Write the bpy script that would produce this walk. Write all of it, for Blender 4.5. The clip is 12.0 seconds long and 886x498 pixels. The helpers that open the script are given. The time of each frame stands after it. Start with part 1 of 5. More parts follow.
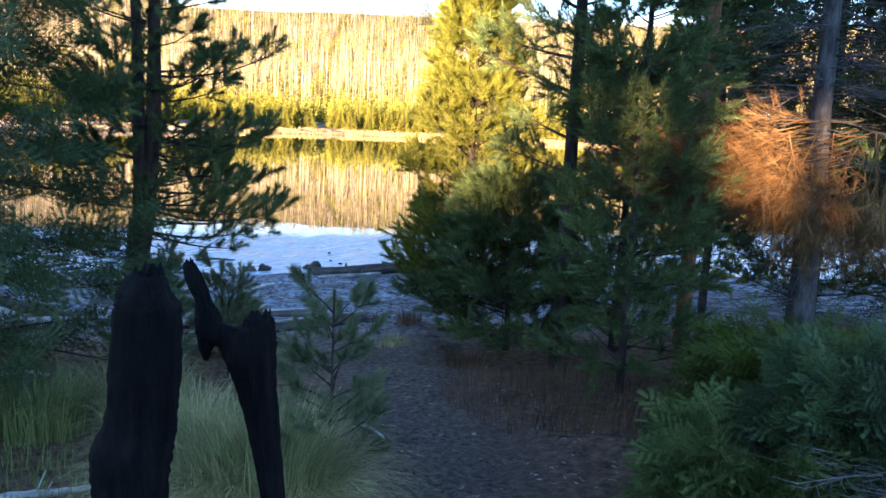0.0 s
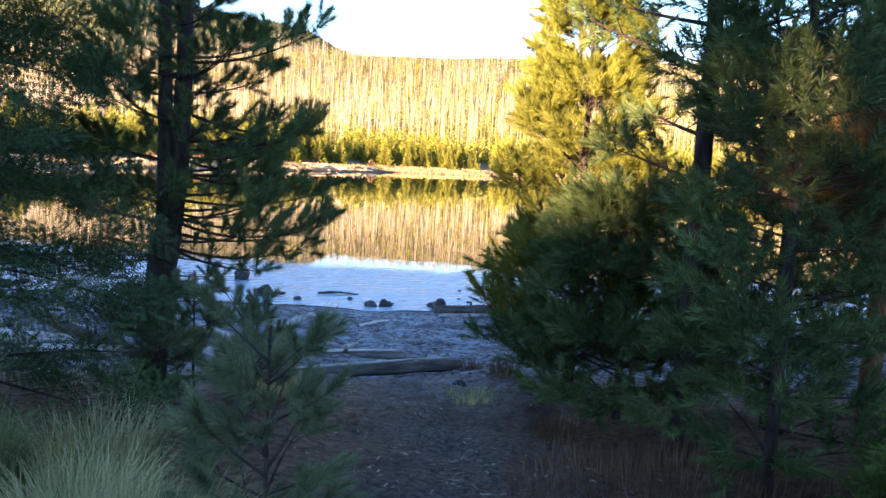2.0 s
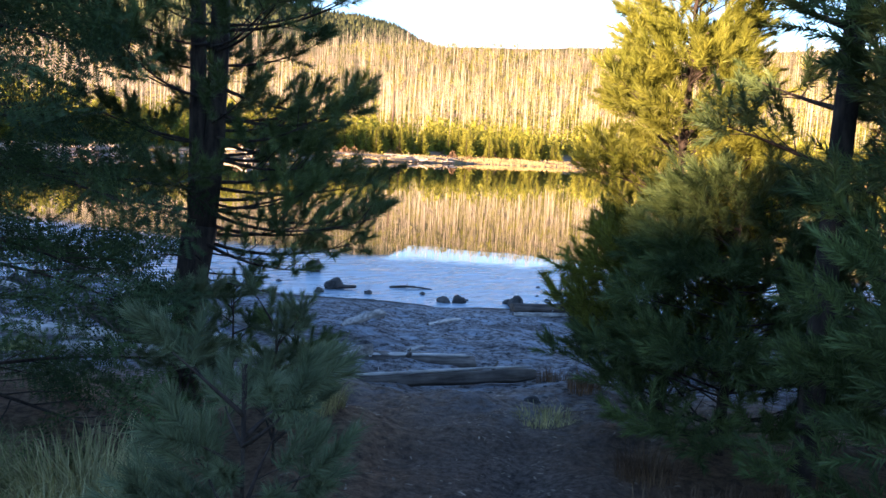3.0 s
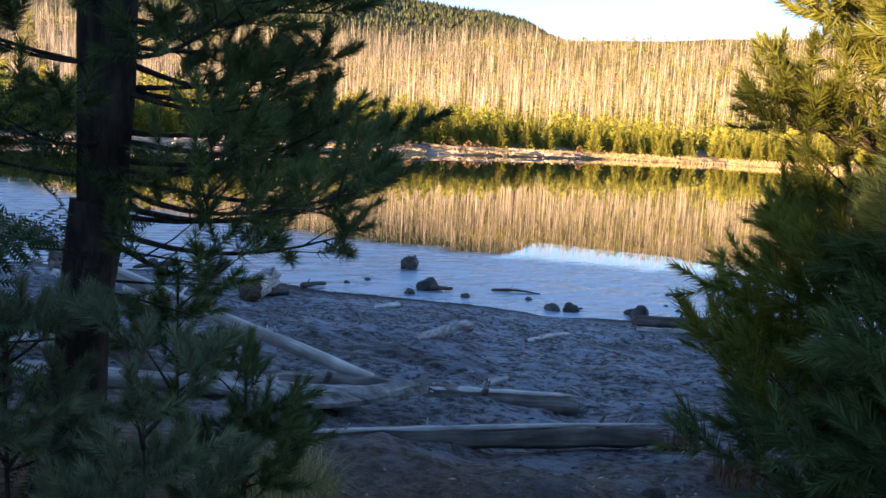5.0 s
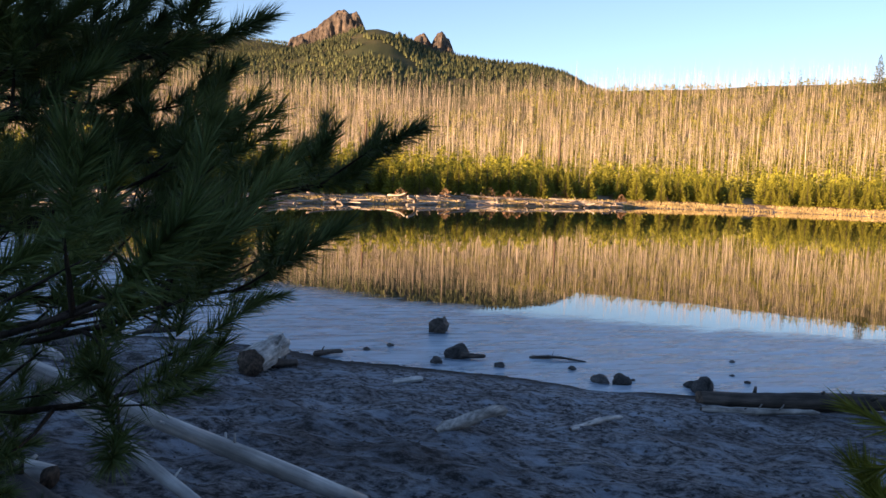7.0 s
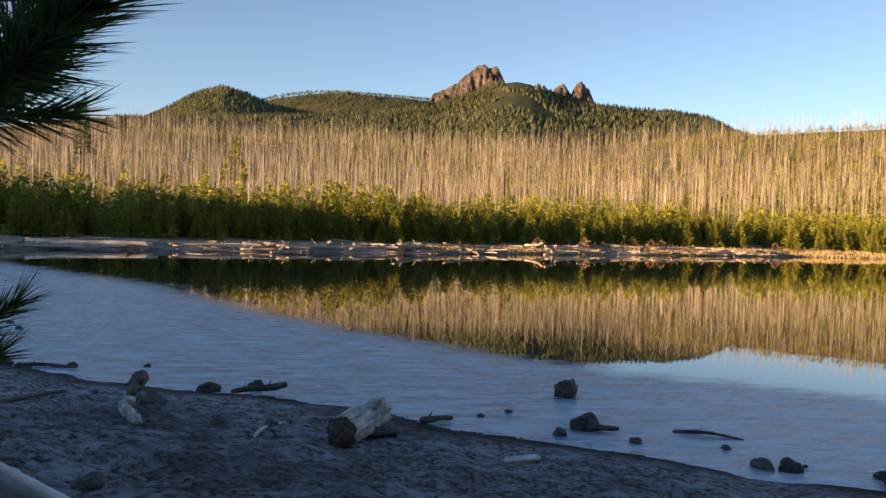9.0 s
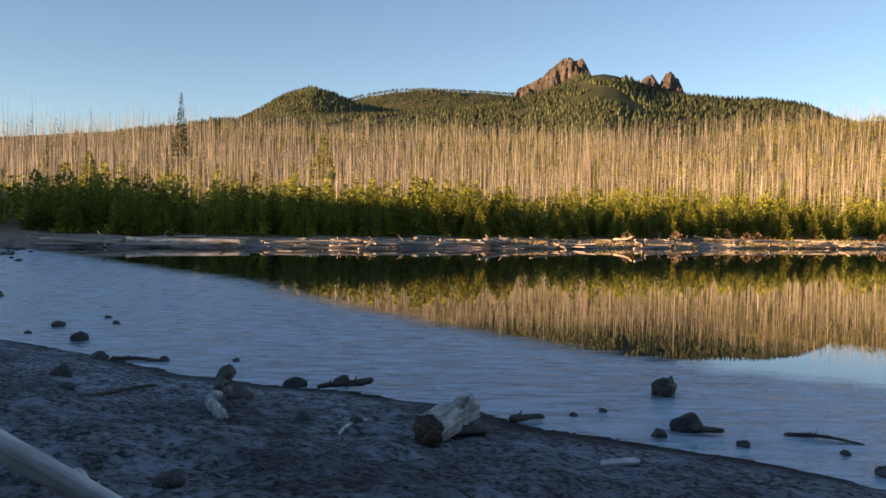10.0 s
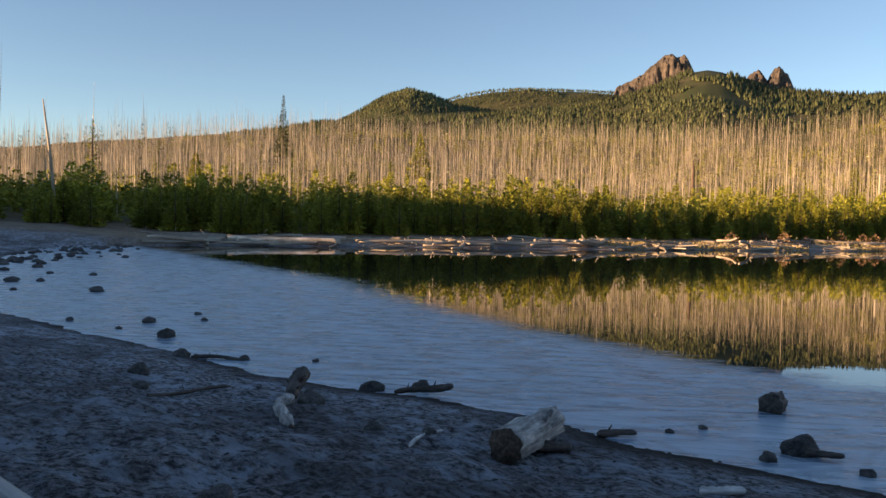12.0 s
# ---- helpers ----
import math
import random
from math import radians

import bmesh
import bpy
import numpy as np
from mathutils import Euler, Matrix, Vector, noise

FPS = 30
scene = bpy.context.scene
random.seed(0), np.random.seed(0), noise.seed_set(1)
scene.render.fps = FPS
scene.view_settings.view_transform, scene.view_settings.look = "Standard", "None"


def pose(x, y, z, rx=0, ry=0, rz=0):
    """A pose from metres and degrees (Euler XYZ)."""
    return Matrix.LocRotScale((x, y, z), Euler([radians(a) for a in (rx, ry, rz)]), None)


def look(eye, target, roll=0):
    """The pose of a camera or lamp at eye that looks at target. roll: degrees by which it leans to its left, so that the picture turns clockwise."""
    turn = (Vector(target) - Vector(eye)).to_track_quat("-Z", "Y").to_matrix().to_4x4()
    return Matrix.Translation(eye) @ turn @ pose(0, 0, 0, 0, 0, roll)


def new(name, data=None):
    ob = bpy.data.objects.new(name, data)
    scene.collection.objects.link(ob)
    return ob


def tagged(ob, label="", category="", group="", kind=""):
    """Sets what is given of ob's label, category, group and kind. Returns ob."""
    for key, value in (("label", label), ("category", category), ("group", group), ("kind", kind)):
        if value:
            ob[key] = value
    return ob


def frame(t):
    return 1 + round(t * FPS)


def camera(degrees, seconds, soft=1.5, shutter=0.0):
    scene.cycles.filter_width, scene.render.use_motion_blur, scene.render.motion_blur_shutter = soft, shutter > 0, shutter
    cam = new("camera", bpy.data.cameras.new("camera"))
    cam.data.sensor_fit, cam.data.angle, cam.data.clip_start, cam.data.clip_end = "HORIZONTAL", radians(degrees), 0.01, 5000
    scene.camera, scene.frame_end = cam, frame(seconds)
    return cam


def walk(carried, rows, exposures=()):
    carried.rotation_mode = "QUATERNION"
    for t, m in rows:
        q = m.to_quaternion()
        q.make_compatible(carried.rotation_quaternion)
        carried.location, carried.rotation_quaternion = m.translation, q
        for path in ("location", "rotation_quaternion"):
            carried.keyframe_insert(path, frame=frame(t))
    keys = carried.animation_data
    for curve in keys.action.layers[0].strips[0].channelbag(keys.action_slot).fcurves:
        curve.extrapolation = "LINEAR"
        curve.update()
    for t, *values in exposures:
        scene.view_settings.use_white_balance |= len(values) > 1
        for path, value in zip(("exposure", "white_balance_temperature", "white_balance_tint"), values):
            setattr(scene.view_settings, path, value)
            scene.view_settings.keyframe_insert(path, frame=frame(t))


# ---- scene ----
cam = camera(57.3, 12.0, soft=1.5)
PATH = [
    (0, (0.065, 0.462, 3.062), (0.05, 2.438, 2.752), 2.9),
    (0.5, (0.141, 0.913, 2.996), (0.138, 2.888, 2.681), 3.0),
    (1, (0.254, 1.272, 2.963), (0.252, 3.246, 2.637), 2.8),
    (1.5, (0.367, 1.623, 2.843), (0.297, 3.612, 2.648), 2.7),
    (2, (0.529, 1.961, 2.787), (0.11, 3.903, 2.561), 3.1),
    (2.5, (0.5, 2.314, 2.751), (-0.081, 4.212, 2.505), 2.7),
    (3, (0.422, 2.732, 2.738), (-0.187, 4.619, 2.481), 3.2),
    (5, (0.018, 4.735, 2.505), (-0.874, 6.503, 2.222), 3.2),
    (5.5, (-0.079, 5.118, 2.503), (-1.005, 6.874, 2.255), 3.7),
    (6, (-0.197, 5.465, 2.491), (-1.151, 7.211, 2.289), 3.4),
    (6.5, (-0.337, 5.754, 2.489), (-1.317, 7.488, 2.307), 2.6),
    (8.5, (-0.954, 7.175, 2.392), (-2.052, 8.846, 2.341), 1.0),
    (9, (-1.028, 7.403, 2.392), (-2.31, 8.937, 2.341), 1.7),
    (9.5, (-1.15, 7.566, 2.355), (-2.554, 8.989, 2.29), 1.7),
    (10, (-1.308, 7.687, 2.324), (-2.745, 9.077, 2.258), 1.0),
    (10.5, (-1.403, 7.836, 2.316), (-2.849, 9.216, 2.249), 0.6),
    (11, (-1.495, 8.037, 2.319), (-2.952, 9.406, 2.255), 0.8),
    (11.5, (-1.604, 8.18, 2.295), (-3.112, 9.492, 2.227), 1.2),
    (12, (-1.686, 8.248, 2.288), (-3.277, 9.459, 2.218), 1.2),
]
EXPOSURES = [(0.0, 3.05, 6250, 20), (1.0, 2.97, 6300, 20), (1.6, 3.08, 6350, 20), (2.5, 2.82, 6300, 21), (5.0, 2.42, 6600, 22), (6.5, 1.88, 7000, 24), (9.0, 1.5, 7500, 20), (12.0, 1.45, 7500, 18)]
walk(cam, [(t, look(eye, target, roll)) for t, eye, target, roll in PATH], EXPOSURES)

# world, sun, exposure
SUN_UP = radians(5.85)
SUN_SLANT = 0.33
world = bpy.data.worlds.new("sky")
scene.world = world
world.use_nodes = True
wn = world.node_tree.nodes
sky = wn.new("ShaderNodeTexSky")
sky.sky_type = 'NISHITA'
sky.sun_disc = False
sky.sun_elevation = SUN_UP
sky.sun_rotation = math.pi + math.atan(SUN_SLANT)
sky.altitude = 2600
sky.air_density = 1.0
sky.dust_density = 0.0
sky.ozone_density = 2.0
world.node_tree.links.new(sky.outputs[0], wn["Background"].inputs[0])
wn["Background"].inputs[1].default_value = 0.105
sun = new("sun", bpy.data.lights.new("sun", 'SUN'))
sun.data.energy = 4.7
sun.data.angle = radians(0.6)
sun.data.color = (1.0, 0.7, 0.4)
sun.matrix_world = look((0, 0, 0), (SUN_SLANT, math.cos(SUN_UP), -math.sin(SUN_UP)))


# materials
def surface(name, low, high, scale=6.0, rough=0.85, bump=0.3, depth=0.02, stretch=(1, 1, 1), spec=0.3, patch=0.35, patch_scale=0.25, island=0.0, each=0.0, translucent=0.0, edges=(0.35, 0.65)):
    m = bpy.data.materials.new(name)
    m.use_nodes = True
    n, ln = m.node_tree.nodes, m.node_tree.links
    p = n["Principled BSDF"]
    p.inputs["Roughness"].default_value = rough
    p.inputs["Specular IOR Level"].default_value = spec
    tc = n.new("ShaderNodeTexCoord")
    mp = n.new("ShaderNodeMapping")
    mp.inputs["Scale"].default_value = stretch
    ln.new(tc.outputs["Object"], mp.inputs[0])
    fine = n.new("ShaderNodeTexNoise")
    fine.inputs["Scale"].default_value = scale
    fine.inputs["Detail"].default_value = 6
    fine.inputs["Roughness"].default_value = 0.65
    ln.new(mp.outputs[0], fine.inputs["Vector"])
    ramp = n.new("ShaderNodeValToRGB")
    ramp.color_ramp.elements[0].position, ramp.color_ramp.elements[1].position = edges
    ramp.color_ramp.elements[0].color = (*low, 1)
    ramp.color_ramp.elements[1].color = (*high, 1)
    ln.new(fine.outputs[0], ramp.inputs[0])
    big = n.new("ShaderNodeTexNoise")
    big.inputs["Scale"].default_value = scale * patch_scale
    big.inputs["Detail"].default_value = 3
    ln.new(tc.outputs["Object"], big.inputs["Vector"])
    val = n.new("ShaderNodeMapRange")
    val.inputs[1].default_value, val.inputs[2].default_value = 0.3, 0.7
    val.inputs[3].default_value, val.inputs[4].default_value = 1 - patch, 1 + patch
    ln.new(big.outputs[0], val.inputs[0])
    hsv = n.new("ShaderNodeHueSaturation")
    ln.new(ramp.outputs[0], hsv.inputs["Color"])
    last = val.outputs[0]
    for amount, node, socket in ((island, "ShaderNodeNewGeometry", "Random Per Island"), (each, "ShaderNodeObjectInfo", "Random")):
        if amount:
            src = n.new(node)
            r = n.new("ShaderNodeMapRange")
            r.inputs[3].default_value, r.inputs[4].default_value = 1 - amount, 1 + amount
            ln.new(src.outputs[socket], r.inputs[0])
            mul = n.new("ShaderNodeMath")
            mul.operation = 'MULTIPLY'
            ln.new(last, mul.inputs[0])
            ln.new(r.outputs[0], mul.inputs[1])
            last = mul.outputs[0]
    ln.new(last, hsv.inputs["Value"])
    ln.new(hsv.outputs[0], p.inputs["Base Color"])
    if bump:
        b = n.new("ShaderNodeBump")
        b.inputs["Strength"].default_value = bump
        b.inputs["Distance"].default_value = depth
        ln.new(fine.outputs[0], b.inputs["Height"])
        ln.new(b.outputs[0], p.inputs["Normal"])
    if translucent:
        t = n.new("ShaderNodeBsdfTranslucent")
        ln.new(hsv.outputs[0], t.inputs[0])
        mix = n.new("ShaderNodeMixShader")
        mix.inputs[0].default_value = translucent
        ln.new(p.outputs[0], mix.inputs[1])
        ln.new(t.outputs[0], mix.inputs[2])
        ln.new(mix.outputs[0], n["Material Output"].inputs[0])
    return m


M_BARK = surface("pine_bark", (0.03, 0.022, 0.019), (0.1, 0.072, 0.058), 30, 0.9, 0.8, 0.02, (1, 1, 0.25))
M_BARK_ORANGE = surface("ponderosa_bark", (0.16, 0.07, 0.035), (0.42, 0.2, 0.1), 22, 0.9, 0.8, 0.02, (1, 1, 0.3))
M_BARK_GREY = surface("dead_grey_bark", (0.06, 0.055, 0.055), (0.17, 0.16, 0.16), 26, 0.9, 0.7, 0.02, (1, 1, 0.25))
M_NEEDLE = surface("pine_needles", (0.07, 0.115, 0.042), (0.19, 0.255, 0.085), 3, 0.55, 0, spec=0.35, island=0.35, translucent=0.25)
# pine needles with low sun put into the colour, for the sunlit trees
M_NEEDLE_LIT = surface("sunlit_pine_needles", (0.13, 0.16, 0.022), (0.31, 0.31, 0.05), 3, 0.55, 0, spec=0.35, island=0.35, translucent=0.3)
M_FIR = surface("fir_needles", (0.036, 0.07, 0.028), (0.1, 0.155, 0.055), 4, 0.6, 0, island=0.3, translucent=0.2)
M_BUSH = surface("bright_fir_needles", (0.052, 0.088, 0.012), (0.125, 0.165, 0.024), 4, 0.6, 0, island=0.3, translucent=0.25)
M_DEADTWIG = surface("dry_brown_needles", (0.1, 0.05, 0.02), (0.38, 0.21, 0.08), 5, 0.8, 0, island=0.35, translucent=0.15)
M_GREYTWIG = surface("grey_dead_twigs", (0.12, 0.11, 0.11), (0.3, 0.28, 0.27), 8, 0.85, 0, island=0.3)
M_CHAR = surface("charred_wood", (0.0025, 0.0025, 0.003), (0.013, 0.0125, 0.013), 28, 0.8, 1.0, 0.03, (1, 1, 0.18), spec=0.15)
M_DRIFT = surface("driftwood", (0.36, 0.345, 0.33), (0.76, 0.735, 0.71), 22, 0.8, 0.7, 0.012, (0.08, 1, 1), patch=0.3)
M_DRIFT_DARK = surface("wet_dark_wood", (0.035, 0.028, 0.024), (0.13, 0.105, 0.09), 22, 0.7, 0.7, 0.012, (0.1, 1, 1))
M_DRIFT_GREY = surface("sunken_grey_wood", (0.16, 0.15, 0.14), (0.56, 0.53, 0.5), 22, 0.85, 0.9, 0.015, (0.08, 1, 1), patch=0.4)
M_DRIFT_BROWN = surface("weathered_brown_wood", (0.07, 0.058, 0.05), (0.26, 0.23, 0.205), 20, 0.85, 0.9, 0.015, (0.08, 1, 1), patch=0.4)
M_DRIFT_FAR = surface("sunbleached_logs", (0.24, 0.19, 0.15), (0.68, 0.58, 0.47), 6, 0.8, 0.3, 0.02, (0.1, 1, 1), each=0.3)
M_ENDGRAIN = surface("log_end_grain", (0.05, 0.035, 0.028), (0.17, 0.12, 0.09), 30, 0.85, 0.5, 0.01)
M_ROCK = surface("lake_stone", (0.035, 0.033, 0.034), (0.12, 0.115, 0.11), 14, 0.75, 0.6, 0.03, each=0.4)
M_CRAG = surface("crag_rock", (0.06, 0.049, 0.043), (0.155, 0.122, 0.1), 0.16, 0.95, 1.0, 4.0, (1, 1, 0.8), patch=0.45, patch_scale=0.3)
M_GRASS = surface("dry_grass", (0.38, 0.35, 0.14), (0.72, 0.64, 0.33), 4, 0.7, 0, island=0.35, translucent=0.25)
M_GRASS_GREEN = surface("green_grass", (0.16, 0.2, 0.07), (0.4, 0.43, 0.17), 4, 0.7, 0, island=0.35, translucent=0.25)
M_GRASS_FAR = surface("yellow_shore_grass", (0.3, 0.22, 0.09), (0.55, 0.42, 0.2), 1.5, 0.8, 0, island=0.3)
M_SNAG = surface("bleached_dead_trunk", (0.29, 0.235, 0.175), (0.58, 0.485, 0.37), 1.2, 0.85, 0, stretch=(1, 1, 0.1), island=0.35, patch=0.25)
M_SNAG_DARK = surface("burnt_trunk", (0.06, 0.045, 0.035), (0.2, 0.13, 0.09), 1.5, 0.9, 0, stretch=(1, 1, 0.2))
M_FARGREEN = surface("shore_conifer_foliage", (0.13, 0.145, 0.018), (0.34, 0.315, 0.042), 0.8, 0.7, 0, island=0.3, each=0.2, translucent=0.2)
M_WOODS = surface("far_woods", (0.05, 0.062, 0.026), (0.11, 0.115, 0.045), 0.02, 0.85, 0, island=0.3)
M_SHRUB_RED = surface("russet_shrub", (0.13, 0.075, 0.045), (0.3, 0.18, 0.1), 3, 0.8, 0, island=0.35)
M_LITTER = surface("forest_litter", (0.17, 0.12, 0.085), (0.55, 0.44, 0.34), 6, 0.85, 0, island=0.5)
M_SAPLING = surface("sapling_needles", (0.11, 0.15, 0.08), (0.26, 0.3, 0.16), 4, 0.6, 0, island=0.3, translucent=0.25)
M_LICHEN = surface("frosted_fir_tips", (0.065, 0.105, 0.028), (0.165, 0.22, 0.06), 6, 0.6, 0, island=0.25, translucent=0.2)


def water_material():
    m = bpy.data.materials.new("lake_water")
    m.use_nodes = True
    n, ln = m.node_tree.nodes, m.node_tree.links
    p = n["Principled BSDF"]
    p.inputs["Base Color"].default_value = (0.012, 0.016, 0.014, 1)
    p.inputs["Roughness"].default_value = 0.015
    p.inputs["IOR"].default_value = 1.45
    tc = n.new("ShaderNodeTexCoord")
    w = n.new("ShaderNodeTexNoise")
    w.inputs["Scale"].default_value = 1.6
    w.inputs["Detail"].default_value = 3
    ln.new(tc.outputs["Object"], w.inputs["Vector"])
    b = n.new("ShaderNodeBump")
    b.inputs["Strength"].default_value = 0.03
    b.inputs["Distance"].default_value = 0.02
    ln.new(w.outputs[0], b.inputs["Height"])
    ln.new(b.outputs[0], p.inputs["Normal"])
    return m


def ice_material():
    m = bpy.data.materials.new("thin_frosted_ice")
    m.use_nodes = True
    n, ln = m.node_tree.nodes, m.node_tree.links
    p = n["Principled BSDF"]
    p.inputs["IOR"].default_value = 1.31
    tc = n.new("ShaderNodeTexCoord")
    mp = n.new("ShaderNodeMapping")
    mp.vector_type = 'TEXTURE'
    mp.inputs["Rotation"].default_value = (0, 0, radians(46))
    mp.inputs["Scale"].default_value = (2.6, 0.75, 1)
    ln.new(tc.outputs["Object"], mp.inputs[0])
    a = n.new("ShaderNodeTexNoise")
    a.inputs["Scale"].default_value = 3.0
    a.inputs["Detail"].default_value = 7
    a.inputs["Roughness"].default_value = 0.6
    a.inputs["Distortion"].default_value = 0.6
    ln.new(mp.outputs[0], a.inputs["Vector"])
    crack = n.new("ShaderNodeTexVoronoi")
    crack.feature = 'DISTANCE_TO_EDGE'
    crack.inputs["Scale"].default_value = 0.9
    ln.new(mp.outputs[0], crack.inputs["Vector"])
    edge = n.new("ShaderNodeMapRange")
    edge.inputs[1].default_value, edge.inputs[2].default_value = 0.0, 0.025
    edge.inputs[3].default_value, edge.inputs[4].default_value = 1.0, 0.0
    ln.new(crack.outputs[0], edge.inputs[0])
    ramp = n.new("ShaderNodeValToRGB")
    ramp.color_ramp.elements[0].position, ramp.color_ramp.elements[1].position = 0.4, 0.64
    ramp.color_ramp.elements[0].color = (0.15, 0.23, 0.31, 1)
    ramp.color_ramp.elements[1].color = (0.5, 0.61, 0.71, 1)
    ln.new(a.outputs[0], ramp.inputs[0])
    mix = n.new("ShaderNodeMixRGB")
    mix.inputs[2].default_value = (0.03, 0.045, 0.06, 1)
    fac = n.new("ShaderNodeMath")
    fac.operation = 'MULTIPLY'
    fac.inputs[1].default_value = 0.25
    ln.new(edge.outputs[0], fac.inputs[0])
    ln.new(fac.outputs[0], mix.inputs[0])
    ln.new(ramp.outputs[0], mix.inputs[1])
    ln.new(mix.outputs[0], p.inputs["Base Color"])
    r = n.new("ShaderNodeMapRange")
    r.inputs[1].default_value, r.inputs[2].default_value = 0.35, 0.7
    r.inputs[3].default_value, r.inputs[4].default_value = 0.18, 0.46
    ln.new(a.outputs[0], r.inputs[0])
    ln.new(r.outputs[0], p.inputs["Roughness"])
    b = n.new("ShaderNodeBump")
    b.inputs["Strength"].default_value = 0.35
    b.inputs["Distance"].default_value = 0.08
    ln.new(a.outputs[0], b.inputs["Height"])
    ln.new(b.outputs[0], p.inputs["Normal"])
    # towards its outer rim the skin breaks up into open water
    open_water = n.new("ShaderNodeBsdfPrincipled")
    open_water.inputs["Base Color"].default_value = (0.012, 0.016, 0.014, 1)
    open_water.inputs["Roughness"].default_value = 0.02
    open_water.inputs["IOR"].default_value = 1.45
    rim = n.new("ShaderNodeAttribute")
    rim.attribute_name = "rim"
    jag = n.new("ShaderNodeMath")
    jag.operation = 'MULTIPLY_ADD'
    jag.inputs[1].default_value = 0.9
    ln.new(a.outputs[0], jag.inputs[0])
    ln.new(rim.outputs["Fac"], jag.inputs[2])
    step = n.new("ShaderNodeMapRange")
    step.inputs[1].default_value, step.inputs[2].default_value = 0.95, 1.3
    ln.new(jag.outputs[0], step.inputs[0])
    blend = n.new("ShaderNodeMixShader")
    ln.new(step.outputs[0], blend.inputs[0])
    ln.new(p.outputs[0], blend.inputs[1])
    ln.new(open_water.outputs[0], blend.inputs[2])
    ln.new(blend.outputs[0], n["Material Output"].inputs[0])
    return m


def ground_material():
    m = bpy.data.materials.new("ground_soil")
    m.use_nodes = True
    n, ln = m.node_tree.nodes, m.node_tree.links
    p = n["Principled BSDF"]
    p.inputs["Roughness"].default_value = 0.92
    p.inputs["Specular IOR Level"].default_value = 0.2
    tc = n.new("ShaderNodeTexCoord")

    drift = n.new("ShaderNodeMapping")
    drift.inputs["Rotation"].default_value = (0, 0, radians(-22))
    drift.inputs["Scale"].default_value = (0.85, 1.2, 1)
    ln.new(tc.outputs["Object"], drift.inputs[0])

    def layer(scale, low, high, detail=8, edges=(0.35, 0.66), source=None):
        t = n.new("ShaderNodeTexNoise")
        t.inputs["Scale"].default_value = scale
        t.inputs["Detail"].default_value = detail
        t.inputs["Roughness"].default_value = 0.7
        ln.new(source or tc.outputs["Object"], t.inputs["Vector"])
        r = n.new("ShaderNodeValToRGB")
        r.color_ramp.elements[0].position, r.color_ramp.elements[1].position = edges
        r.color_ramp.elements[0].color, r.color_ramp.elements[1].color = (*low, 1), (*high, 1)
        ln.new(t.outputs[0], r.inputs[0])
        return t, r

    def mixed(a, b, fac):
        x = n.new("ShaderNodeMixRGB")
        ln.new(fac, x.inputs[0])
        ln.new(a, x.inputs[1])
        ln.new(b, x.inputs[2])
        return x.outputs[0]

    def zone(name):
        a = n.new("ShaderNodeAttribute")
        a.attribute_name = name
        return a.outputs["Fac"]

    t1, sand = layer(13, (0.045, 0.046, 0.052), (0.46, 0.46, 0.49), 9, (0.41, 0.61))
    t2, frost = layer(3.2, (0, 0, 0), (1, 1, 1), 12, (0.5, 0.59), drift.outputs[0])
    t8, wet = layer(0.42, (0, 0, 0), (1, 1, 1), 8, (0.46, 0.6), drift.outputs[0])
    wet_col = n.new("ShaderNodeRGB")
    wet_col.outputs[0].default_value = (0.045, 0.035, 0.031, 1)
    part_wet = n.new("ShaderNodeMath")
    part_wet.operation = 'MULTIPLY'
    part_wet.inputs[1].default_value = 0.62
    ln.new(wet.outputs[0], part_wet.inputs[0])
    frost_col = n.new("ShaderNodeRGB")
    frost_col.outputs[0].default_value = (0.47, 0.55, 0.66, 1)
    half = n.new("ShaderNodeMath")
    half.operation = 'MULTIPLY'
    half.inputs[1].default_value = 0.8
    ln.new(frost.outputs[0], half.inputs[0])
    beach = mixed(sand.outputs[0], frost_col.outputs[0], half.outputs[0])
    beach = mixed(beach, wet_col.outputs[0], part_wet.outputs[0])
    beach = mixed(beach, wet_col.outputs[0], zone("damp"))
    t3, gravel = layer(26, (0.075, 0.06, 0.053), (0.38, 0.3, 0.26))
    t4, litter = layer(16, (0.11, 0.07, 0.052), (0.5, 0.32, 0.21))
    t5, bank = layer(0.6, (0.2, 0.13, 0.085), (0.42, 0.3, 0.19))
    t6, hill = layer(0.05, (0.07, 0.075, 0.022), (0.2, 0.15, 0.075))
    c = mixed(beach, litter.outputs[0], zone("wood"))
    c = mixed(c, gravel.outputs[0], zone("path"))
    c = mixed(c, bank.outputs[0], zone("bank"))
    c = mixed(c, hill.outputs[0], zone("hill"))
    t7, green = layer(0.012, (0.045, 0.055, 0.024), (0.11, 0.092, 0.05), 9, (0.42, 0.7))
    c = mixed(c, green.outputs[0], zone("far_hill"))
    ln.new(c, p.inputs["Base Color"])
    b = n.new("ShaderNodeBump")
    b.inputs["Strength"].default_value = 1.0
    b.inputs["Distance"].default_value = 0.06
    ln.new(t1.outputs[0], b.inputs["Height"])
    b2 = n.new("ShaderNodeBump")
    b2.inputs["Strength"].default_value = 0.6
    b2.inputs["Distance"].default_value = 0.012
    ln.new(t3.outputs[0], b2.inputs["Height"])
    ln.new(b.outputs[0], b2.inputs["Normal"])
    ln.new(b2.outputs[0], p.inputs["Normal"])
    return m


M_WATER, M_ICE, M_GROUND = water_material(), ice_material(), ground_material()


